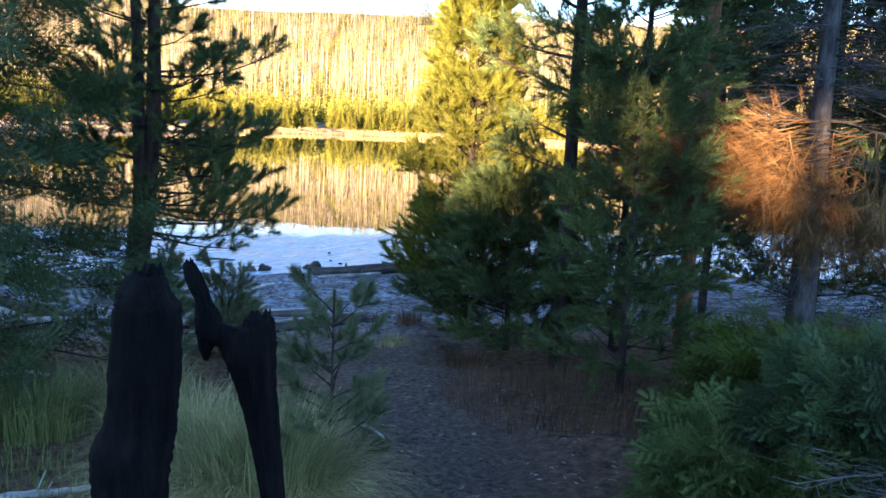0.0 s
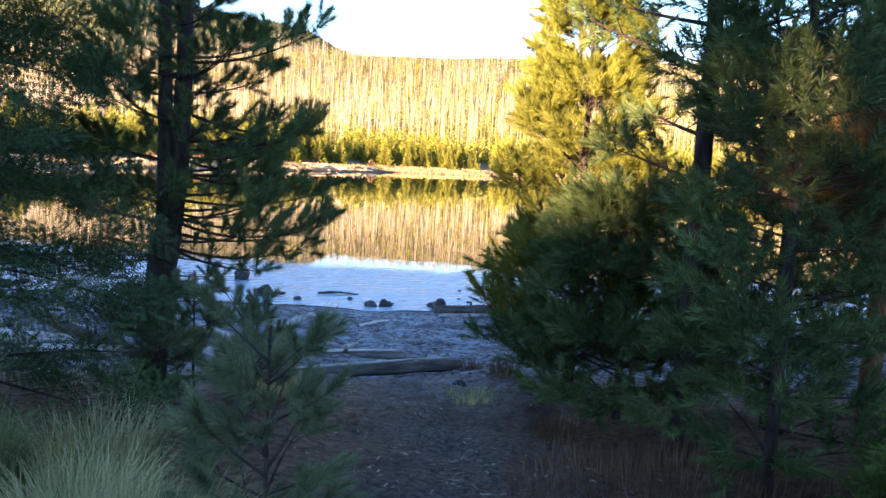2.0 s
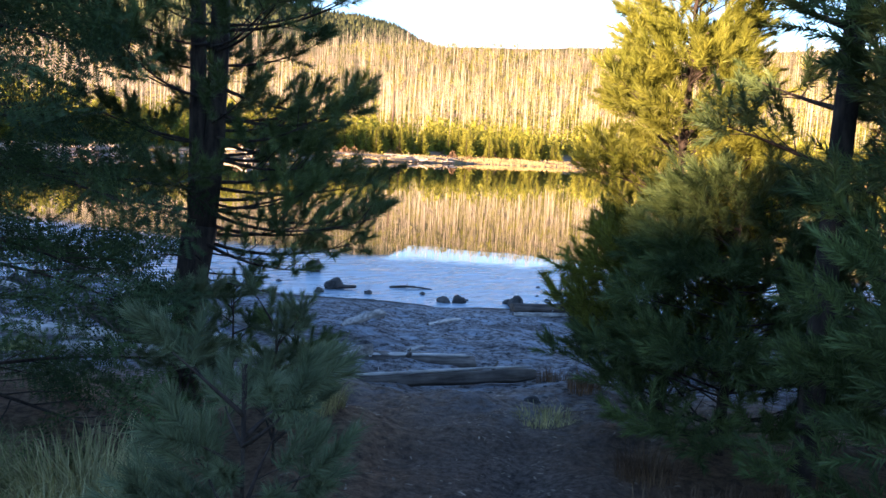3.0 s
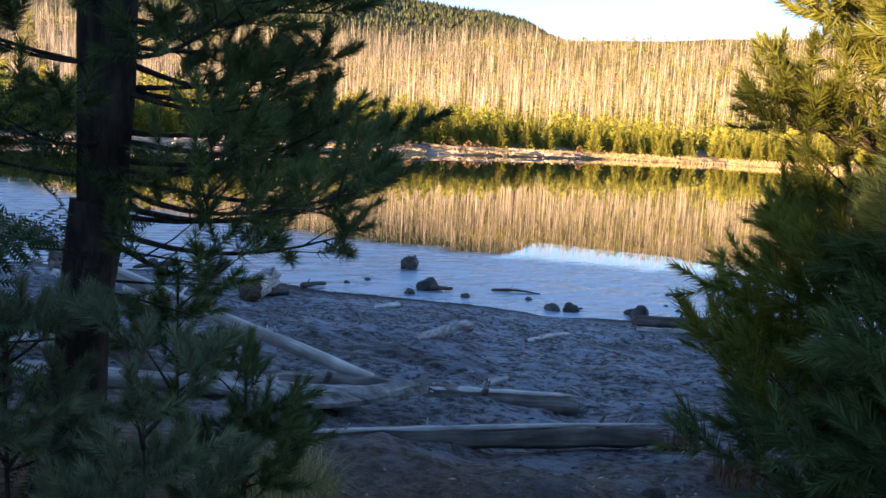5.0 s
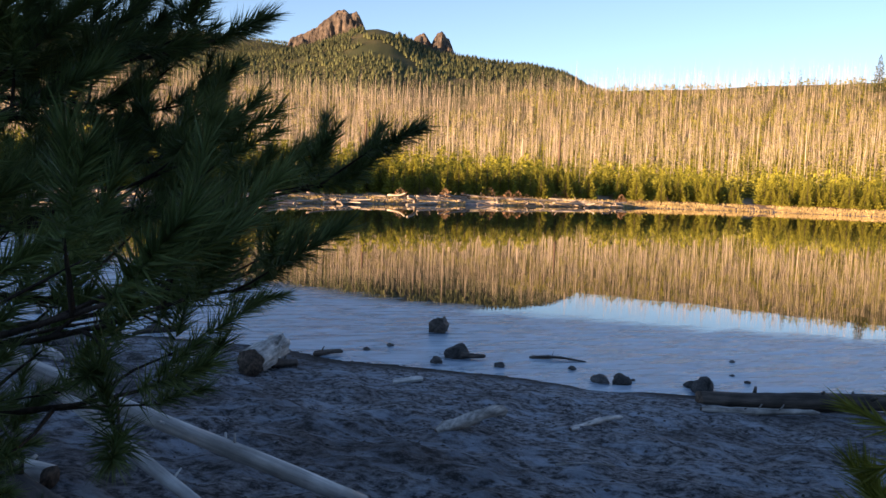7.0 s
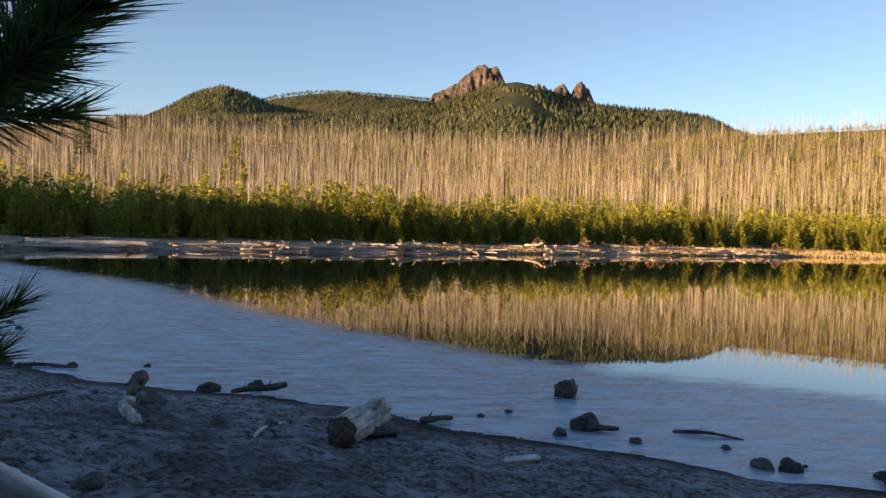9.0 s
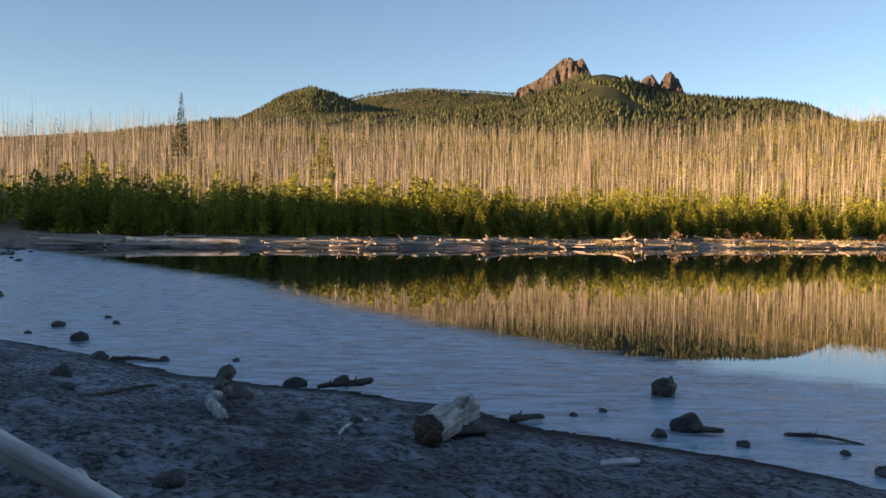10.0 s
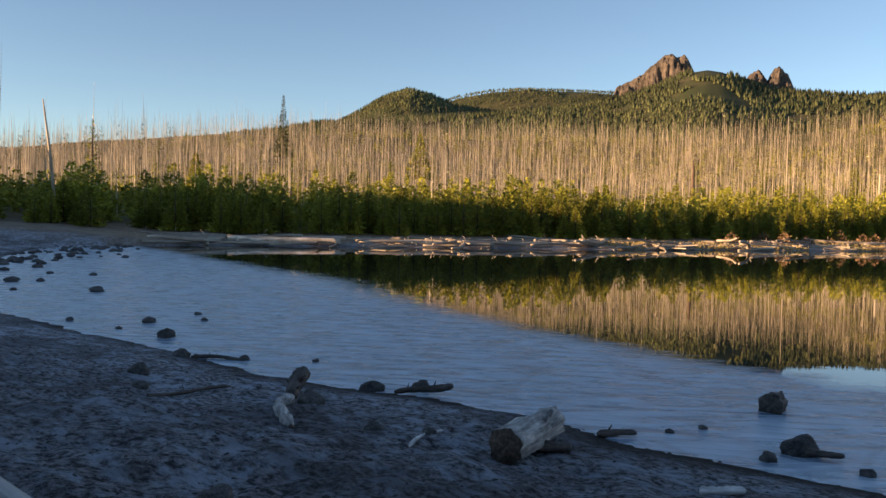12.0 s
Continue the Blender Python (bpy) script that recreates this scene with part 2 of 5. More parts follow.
# mesh helpers
def mesh_from(name, verts, faces, materials, smooth=False):
    """One mesh from arrays: verts (n, 3), faces (m, 3 or 4)."""
    me = bpy.data.meshes.new(name)
    v, f = np.asarray(verts, np.float32), np.asarray(faces, np.int32)
    k = f.shape[1]
    me.vertices.add(len(v))
    me.vertices.foreach_set("co", v.ravel())
    me.loops.add(f.size)
    me.loops.foreach_set("vertex_index", f.ravel())
    me.polygons.add(len(f))
    me.polygons.foreach_set("loop_start", np.arange(0, f.size, k, dtype=np.int32))
    if smooth:
        me.polygons.foreach_set("use_smooth", np.ones(len(f), bool))
    for mat in materials:
        me.materials.append(mat)
    me.update(calc_edges=True)
    return me


class Geo:
    """Gathers tubes and caps into one mesh."""

    def __init__(self):
        self.v, self.f, self.m = [], [], []

    def tube(self, pts, radii, sides=6, mat=0, rough=0.0, cap=True, cap_mat=None, rng=random, profile=None):
        pts = [Vector(p) for p in pts]
        base = len(self.v)
        side = None
        for i, (p, r) in enumerate(zip(pts, radii)):
            d = (pts[min(i + 1, len(pts) - 1)] - pts[max(i - 1, 0)]).normalized()
            if side is None:
                side = d.orthogonal().normalized()
            side = (side - d * side.dot(d)).normalized()
            up = d.cross(side)
            for k in range(sides):
                a = 2 * math.pi * k / sides
                rr = r * (1 + rng.uniform(-rough, rough)) if rough else r
                rr *= profile[k] if profile else 1
                self.v.append(p + (side * math.cos(a) + up * math.sin(a)) * rr)
        for i in range(len(pts) - 1):
            for k in range(sides):
                a, b = base + i * sides + k, base + i * sides + (k + 1) % sides
                self.f.append((a, b, b + sides, a + sides))
                self.m.append(mat)
        if cap:
            self.f.append(tuple(base + k for k in reversed(range(sides))))
            self.f.append(tuple(base + (len(pts) - 1) * sides + k for k in range(sides)))
            self.m += [mat if cap_mat is None else cap_mat] * 2

    def mesh(self, name, materials, smooth=True):
        me = bpy.data.meshes.new(name)
        me.from_pydata(self.v, [], self.f)
        for mat in materials:
            me.materials.append(mat)
        me.polygons.foreach_set("material_index", self.m)
        me.polygons.foreach_set("use_smooth", [smooth] * len(self.f))
        me.update()
        return me


def part(name, me, parent, label=""):
    """One mesh as a part of a thing."""
    ob = new(name, me)
    ob.parent = parent
    return tagged(ob, label)


def thing(name, x, y, z, label, category, group="", me=None):
    ob = new(name, me)
    ob.location = (x, y, z)
    return tagged(ob, label, category, group)


def frames_of(dirs, rng):
    """Rotation matrices (n, 3, 3) that carry +z onto each direction, with a random spin."""
    d = dirs / np.linalg.norm(dirs, axis=1, keepdims=True)
    h = np.where(np.abs(d[:, 2:3]) > 0.9, [[1.0, 0, 0]], [[0, 0, 1.0]])
    a = np.cross(h, d)
    a /= np.linalg.norm(a, axis=1, keepdims=True)
    b = np.cross(d, a)
    s = rng.uniform(0, 2 * math.pi, len(d))[:, None]
    return np.stack([a * np.cos(s) + b * np.sin(s), b * np.cos(s) - a * np.sin(s), d], 2)


def scattered(verts, faces, places, turns, sizes):
    """Copies of one small piece: verts (k, 3), faces (f, c), places (n, 3), turns (n, 3, 3), sizes (n,) or (n, 3)."""
    sizes = np.asarray(sizes, float)
    sizes = sizes[:, None] if sizes.ndim == 1 else sizes
    v = verts[None] * sizes[:, None, :]
    v = np.einsum("nij,nkj->nki", turns, v) + np.asarray(places)[:, None]
    f = faces[None] + (np.arange(len(places)) * len(verts))[:, None, None]
    return v.reshape(-1, 3), f.reshape(-1, faces.shape[1])


def needle_shoot(rng, count, length, needle, width, spread=0.9):
    """A shoot along +z, 1 long at scale 1 m, of thin needles."""
    u = rng.uniform(0, 1, count) ** 0.8
    a = rng.uniform(0, 2 * math.pi, count)
    lean = spread * (1.15 - 0.75 * u) * rng.uniform(0.75, 1.2, count)
    d = np.stack([np.cos(a) * np.sin(lean), np.sin(a) * np.sin(lean), np.cos(lean)], 1)
    p = np.stack([0 * u, 0 * u, u * length], 1)
    w = np.cross(d, rng.normal(size=(count, 3)))
    w /= np.linalg.norm(w, axis=1, keepdims=True)
    ln = needle * rng.uniform(0.75, 1.15, count)[:, None]
    v = np.stack([p - w * width / 2, p + w * width / 2, p + d * ln], 1).reshape(-1, 3)
    return v, np.arange(count * 3).reshape(-1, 3)


def fir_spray(rng, needle=0.024, width=0.0075, twigs=11, per=22):
    """A flat fir bough tip about 0.35 long along +z, spread along x."""
    vs = []
    for k in range(twigs):
        u = k / (twigs - 1)
        side = (-1) ** k
        start = np.array([0, 0, 0.28 * u])
        d = np.array([side * (0.85 if k < twigs - 1 else 0.05), rng.uniform(-0.15, 0.1), 0.75])
        d /= np.linalg.norm(d)
        ln = 0.15 * (1.1 - 0.55 * u)
        for j in range(per):
            p = start + d * ln * (j + 0.5) / per
            nd = d * 0.5 + np.cross(d, [0, 1, 0]) * (1 if j % 2 else -1) + np.array([0, rng.uniform(-0.1, 0.55), 0])
            nd /= np.linalg.norm(nd)
            w = np.cross(nd, [0, 1, 0.2])
            w /= np.linalg.norm(w)
            vs += [p - w * width / 2, p + w * width / 2, p + nd * needle * rng.uniform(0.8, 1.15)]
    v = np.array(vs)
    return v, np.arange(len(v)).reshape(-1, 3)


# terrain
NEAR_SHORE = [(-58, 19), (-40, 12.8), (-22.3, 11.4), (-17.9, 12.4), (-14.3, 13), (-11.2, 13.8), (-9, 14.9), (-7, 14.9), (-5.3, 15.5), (-3.8, 15.7), (-2.1, 16.3), (-1.2, 16.7), (5, 18), (20, 20), (60, 24), (110, 40)]
FAR_SHORE = [(120, 90), (70, 135), (25, 145), (0, 143), (-18, 136), (-33, 120), (-42, 95), (-47, 80), (-50, 65), (-55, 52), (-60, 40), (-63, 30)]
PLAN_X, PLAN_Y = -1.0, 7.0


def lattice(ix, iy, seed):
    h = np.sin(ix * 127.1 + iy * 311.7 + seed * 74.7) * 43758.5453
    return h - np.floor(h)


def relief(x, y, size, seed=0, octaves=4):
    """Smooth noise of about -1 to 1, from waves of the given size down."""
    total, amount = 0, 1.0
    for o in range(octaves):
        u, v = x / size * 2 ** o + 17.3 * o, y / size * 2 ** o - 9.1 * o
        iu, iv = np.floor(u), np.floor(v)
        fu, fv = u - iu, v - iv
        fu, fv = fu * fu * (3 - 2 * fu), fv * fv * (3 - 2 * fv)
        a, b = lattice(iu, iv, seed + o), lattice(iu + 1, iv, seed + o)
        c, d = lattice(iu, iv + 1, seed + o), lattice(iu + 1, iv + 1, seed + o)
        total = total + amount * ((a + (b - a) * fu) * (1 - fv) + (c + (d - c) * fu) * fv - 0.5) * 2
        amount *= 0.5
    return total / 1.6


def to_line(x, y, pts):
    best = np.full(x.shape, 1e9)
    for (ax, ay), (bx, by) in zip(pts, pts[1:]):
        k = np.clip(((x - ax) * (bx - ax) + (y - ay) * (by - ay)) / ((bx - ax) ** 2 + (by - ay) ** 2), 0, 1)
        best = np.minimum(best, np.hypot(x - ax - k * (bx - ax), y - ay - k * (by - ay)))
    return best


def in_lake(x, y):
    ring = NEAR_SHORE + FAR_SHORE
    inside = np.zeros(x.shape, bool)
    for (ax, ay), (bx, by) in zip(ring, ring[1:] + ring[:1]):
        cross = (ay > y) != (by > y)
        at = ax + (y - ay) * (bx - ax) / ((by - ay) if by != ay else 1e-9)
        inside ^= cross & (x < at)
    return inside


RIDGE = ([-40, 0, 10, 20, 30, 40, 50, 60, 68, 75, 81, 90, 130], [7.9, 7.9, 7.6, 7.0, 6.2, 5.9, 5.9, 6.1, 5.9, 5.2, 4.3, 3.7, 3.0])
GREEN_HILL = ([14, 20, 22, 24, 27.5, 29.6, 31, 33, 34, 35, 36, 37, 38, 40.5, 44, 49, 55, 62, 70, 85], [5.0, 6.6, 7.6, 7.95, 8.2, 8.45, 8.65, 9.45, 9.9, 10.05, 9.95, 9.65, 9.2, 8.4, 7.9, 7.4, 7.0, 6.3, 5, 4])
LEFT_HILL = ([40, 44, 48, 52, 53.5, 55.3, 57, 59.2, 61, 66], [5, 7, 7.4, 8.0, 8.6, 9.05, 8.5, 7.2, 6.3, 4.5])
BACK_RIDGE = ([34, 38, 40.5, 42, 44, 47, 49.5, 52, 56, 62], [7, 8.5, 8.9, 9.0, 9.1, 9.2, 9.1, 8.6, 7, 5])


def terrain(x, y):
    """Height and zone weights of the ground."""
    dn, df = to_line(x, y, NEAR_SHORE), to_line(x, y, FAR_SHORE)
    lake = in_lake(x, y)
    az = np.degrees(np.arctan2(-(x - PLAN_X), y - PLAN_Y))
    dist = np.hypot(x - PLAN_X, y - PLAN_Y)
    # the unseen rise behind the walk is shaped to shade the near shore
    near = np.interp(dn, [0, 1.5, 6, 9, 11, 16, 30, 50, 72, 100, 400, 3000], [0, 0.14, 0.68, 1.08, 1.22, 1.55, 2.4, 6.25, 9.62, 10.9, 24, 60])
    # an unseen bank, added to shade the far shore's left end and conifer feet
    near = near + 8.9 / (1 + np.exp(np.clip((x - SUN_SLANT * y + 65.2 + 33.6 * SUN_SLANT) / 1.0, -40, 40))) * np.exp(-((y + 2) / 10) ** 2)
    near = near + 0.032 * relief(x, y, 1.3, 14, 3) * np.clip((3 - dn) / 1.5, 0, 1)
    rough = np.clip(dn / 2, 0, 1) * np.clip((60 - dist) / 40, 0, 1)
    near = near + rough * (0.06 * relief(x, y, 2.2, 3) + 0.075 * relief(x, y, 0.5, 8, 3) + 0.03 * relief(x, y, 0.2, 9, 2))
    s = np.where(df < dn, df, 400.0)
    far = np.interp(df, [0, 3, 14, 35], [0, 0.35, 1.3, 2.2])
    climb = np.clip((df - 28) / 270, 0, 1) ** 1.15
    fade = np.clip((dist - 420) / 400, 0, 1)
    top = np.tan(np.radians(np.interp(az, *RIDGE))) * np.minimum(dist, 420)
    far = far + np.maximum(top - 2, 0) * climb * (1 - 0.75 * fade) + climb * 1.6 * relief(x, y, 60, 21)
    for (table, where, wide) in ((GREEN_HILL, 1300, 390), (LEFT_HILL, 1700, 320), (BACK_RIDGE, 2450, 420)):
        up = np.tan(np.radians(np.interp(az, table[0], table[1], 0, 0))) * where
        g = up * np.exp(-((dist - where) / wide) ** 2) * (1 + 0.035 * relief(x, y, 260, 31) * (dist < where - 60))
        far = np.where(dist > 500, np.maximum(far, g), far)
    side = 1 / (1 + np.exp(np.clip((df - dn) / 3, -40, 40)))
    z = near * (1 - side) + far * side
    z = np.where(lake, -np.minimum(np.minimum(dn, df) * 0.12, 1.6) - 0.01, z)
    path_x = np.interp(y, [-20, 0, 2.5, 4.5, 6.5, 8.5], [0.1, 0.15, 0.3, 0.1, -0.35, -0.9])
    path = np.clip(1.25 - np.abs(x - path_x) / 0.62 + 0.3 * relief(x, y, 0.7, 5), 0, 1) * np.clip((8.2 - y) / 1.5, 0, 1)
    wood = np.clip((dn - 7.6 + 0.8 * relief(x, y, 1.5, 6)) / 1.3, 0, 1) * (1 - side)
    bank = side * np.clip(df / 3, 0, 1) * (~lake)
    hill = side * np.clip((df - 10) / 12, 0, 1)
    far_hill = side * np.clip((dist - 430) / 120, 0, 1)
    return z, path, wood, bank, hill, far_hill


def ground_at(x, y):
    return float(terrain(np.array([float(x)]), np.array([float(y)]))[0][0])


def build_ground():
    angles = np.concatenate([np.arange(-40, 90, 0.3), np.arange(90, 320, 1.5)])
    radii = np.concatenate([[0.002], np.geomspace(0.15, 3, 50)[:-1], np.geomspace(3, 17, 150)[:-1], np.geomspace(17, 3400, 150)])
    a, r = np.meshgrid(np.radians(angles), radii)
    x, y = PLAN_X - r * np.sin(a), PLAN_Y + r * np.cos(a)
    z, path, wood, bank, hill, far_hill = terrain(x.ravel(), y.ravel())
    n, k = len(radii), len(angles)
    i, j = np.meshgrid(np.arange(n - 1), np.arange(k), indexing="ij")
    q = np.stack([i * k + j, i * k + (j + 1) % k, (i + 1) * k + (j + 1) % k, (i + 1) * k + j], -1).reshape(-1, 4)[:, ::-1]
    me = mesh_from("ground", np.stack([x.ravel(), y.ravel(), z], 1), q, [M_GROUND], True)
    x, y = x.ravel(), y.ravel()
    damp = np.clip(1.1 - to_line(x, y, NEAR_SHORE) / 0.55 + 0.5 * relief(x, y, 0.9, 15), 0, 1)
    for name, values in (("damp", damp), ("path", path), ("wood", wood), ("bank", bank), ("hill", hill), ("far_hill", far_hill)):
        me.attributes.new(name, 'FLOAT', 'POINT').data.foreach_set("value", values.astype(np.float32))
    tagged(new("ground", me), "sloping lakeside ground of grey sand, litter and wooded hills", "ground", kind="structure")


build_ground()


def build_lake():
    bm = bmesh.new()
    bm.faces.new([bm.verts.new((x, y, 0)) for x, y in ((-75, -5), (140, -5), (140, 170), (-75, 170))])
    me = bpy.data.meshes.new("water")
    bm.to_mesh(me)
    bm.free()
    me.materials.append(M_WATER)
    tagged(new("water", me), "calm dark lake water that mirrors the far slope", "water", kind="structure")
    outer = [(-66, 26.5), (-57, 26), (-41, 24.5), (-28, 23.5), (-17.7, 20.8), (-13, 20.1), (-10.8, 20.2), (-9, 20.2), (-7, 20.6), (-4.6, 21.1), (-2.3, 21.7), (2, 23.2), (10, 26.5), (40, 34)]
    xs = np.linspace(-66, 40, 500)
    top = np.interp(xs, [p[0] for p in outer], [p[1] for p in outer]) + 0.3 * relief(xs, xs * 0, 1.6, 40) + 0.22 * relief(xs, xs * 0, 0.5, 41)
    low = np.interp(xs, [p[0] for p in NEAR_SHORE], [p[1] for p in NEAR_SHORE]) - 0.7
    shares = np.array([0, 0.45, 0.7, 0.85, 1.0, 1.12])
    v = np.concatenate([np.stack([xs, low + (top - low) * u, xs * 0 + 0.006], 1) for u in shares])
    i = np.concatenate([np.arange(499) + 500 * k for k in range(len(shares) - 1)])
    me = mesh_from("ice_sheet", v, np.stack([i, i + 1, i + 501, i + 500], 1), [M_ICE])
    rim = np.repeat(np.interp(shares, [0.7, 1.12], [0, 1]), 500)
    me.attributes.new("rim", 'FLOAT', 'POINT').data.foreach_set("value", rim.astype(np.float32))
    tagged(new("ice_sheet", me), "thin frosted skin of ice along the near shore", "ice", kind="structure")


build_lake()


# trees close by
class Tree:
    """A tree under way: its limbs and the shoots at their ends."""

    def __init__(self, seed):
        self.rng, self.np_rng = random.Random(seed), np.random.default_rng(seed)
        self.limbs, self.at, self.to, self.size = [], [], [], []

    def shoot(self, p, d, size=1.0):
        self.at.append(tuple(p))
        self.to.append(tuple(d))
        self.size.append(size * self.rng.uniform(0.8, 1.2))

    def limb(self, a, b, radius, twigs, twig, sag=0.0, lift=0.5, per=3, flat=1.0, size=1.0, first=0.25, bare=False):
        """A limb from a to b with twigs to both sides, each with shoots along its end."""
        rng = self.rng
        a, b = Vector(a), Vector(b)
        long = (b - a).length
        mid = (a + b) / 2 - Vector((0, 0, sag * long)) + Vector([rng.uniform(-0.06, 0.06) * long for _ in range(3)])
        at = lambda u: a * (1 - u) ** 2 + mid * 2 * u * (1 - u) + b * u * u
        g = Geo()
        steps = 7
        g.tube([at(i / steps) for i in range(steps + 1)], [radius * (1 - 0.78 * i / steps) for i in range(steps + 1)], 5, rough=0.1, rng=rng)
        for k in range(twigs):
            u = first + (1 - first) * (k + rng.uniform(0.2, 0.8)) / twigs
            p = at(u)
            d = (at(min(u + 0.05, 1)) - at(max(u - 0.05, 0))).normalized()
            side = d.cross(Vector((0, 0, 1))).normalized() * (-1) ** k
            w = (d * rng.uniform(0.5, 0.9) + side * flat * rng.uniform(0.5, 1.1) + Vector((0, 0, lift * rng.uniform(-0.3, 1)))).normalized()
            ln = twig * rng.uniform(0.6, 1.2) * (1.15 - 0.5 * u)
            tip = p + w * ln
            bend = p + w * ln * 0.5 + Vector((0, 0, rng.uniform(-0.05, 0.05) * ln))
            g.tube([p, bend, tip], [radius * 0.3, radius * 0.22, radius * 0.12], 4, cap=False)
            if not bare:
                for j in range(per):
                    q = p + w * ln * (0.65 + 0.35 * (j + 1) / per)
                    self.shoot(q, w + Vector([rng.uniform(-0.75, 0.75) for _ in range(3)]) + Vector((0, 0, lift * 0.6)), size)
        if not bare:
            for _ in range(per):
                self.shoot(b, (b - at(0.9)).normalized() + Vector([rng.uniform(-0.35, 0.35) for _ in range(3)]) + Vector((0, 0, lift * 0.4)), size)
        self.limbs.append(g)

    def finish(self, name, base, trunks, label, category, bark, leaf, piece, group="", crown="crown", sides=9):
        """trunks: lists of (point, radius). Everything is written relative to base."""
        root = thing(name, *base, label, category, group)
        off = Vector(base)
        for pts in trunks:
            g = Geo()
            g.tube([Vector(p) - off for p, r in pts], [r for p, r in pts], sides, rough=0.07, rng=self.rng)
            part("trunk", g.mesh("trunk", [bark]), root)
        for g in self.limbs:
            g.v = [v - off for v in g.v]
            part("limb", g.mesh("limb", [bark]), root)
        if self.at:
            pv, pf = piece
            v, f = scattered(pv, pf, np.array(self.at) - np.array(base), frames_of(np.array(self.to), self.np_rng), np.array(self.size))
            part(crown, mesh_from(crown, v, f, [leaf]), root)
        return root


prng = np.random.default_rng(5)
SHOOT_NEAR = needle_shoot(prng, 185, 0.14, 0.056, 0.0031, 1.0)
SHOOT_MID = needle_shoot(prng, 75, 0.2, 0.058, 0.0065, 0.95)
SHOOT_FINE = needle_shoot(prng, 85, 0.17, 0.062, 0.0048, 0.85)
SHOOT_FAR = needle_shoot(prng, 36, 0.2, 0.06, 0.013, 1.0)
SPRAY = fir_spray(prng, 0.023, 0.0105, 11, 17)
SPRAY_FAR = fir_spray(prng, 0.035, 0.02, 9, 6)


def whorled(tree, axis, low, high, reach, every, per_whorl, rise, radius, **kw):
    """Whorls of limbs up an axis. axis(z) gives the stem's point, reach(z) the limbs' length."""
    z = low
    turn = tree.rng.uniform(0, 6)
    while z < high:
        for k in range(per_whorl):
            a = turn + 2 * math.pi * (k + tree.rng.uniform(-0.25, 0.25)) / per_whorl
            ln = reach(z) * tree.rng.uniform(0.7, 1.15)
            p = Vector(axis(z + tree.rng.uniform(-0.5, 0.5) * every))
            tree.limb(p, p + Vector((math.cos(a) * ln, math.sin(a) * ln, rise * ln * tree.rng.uniform(0.5, 1.5))), radius * (0.5 + 0.5 * ln / reach(low)), **kw)
        z += every * tree.rng.uniform(0.8, 1.2)
        turn += 1.1


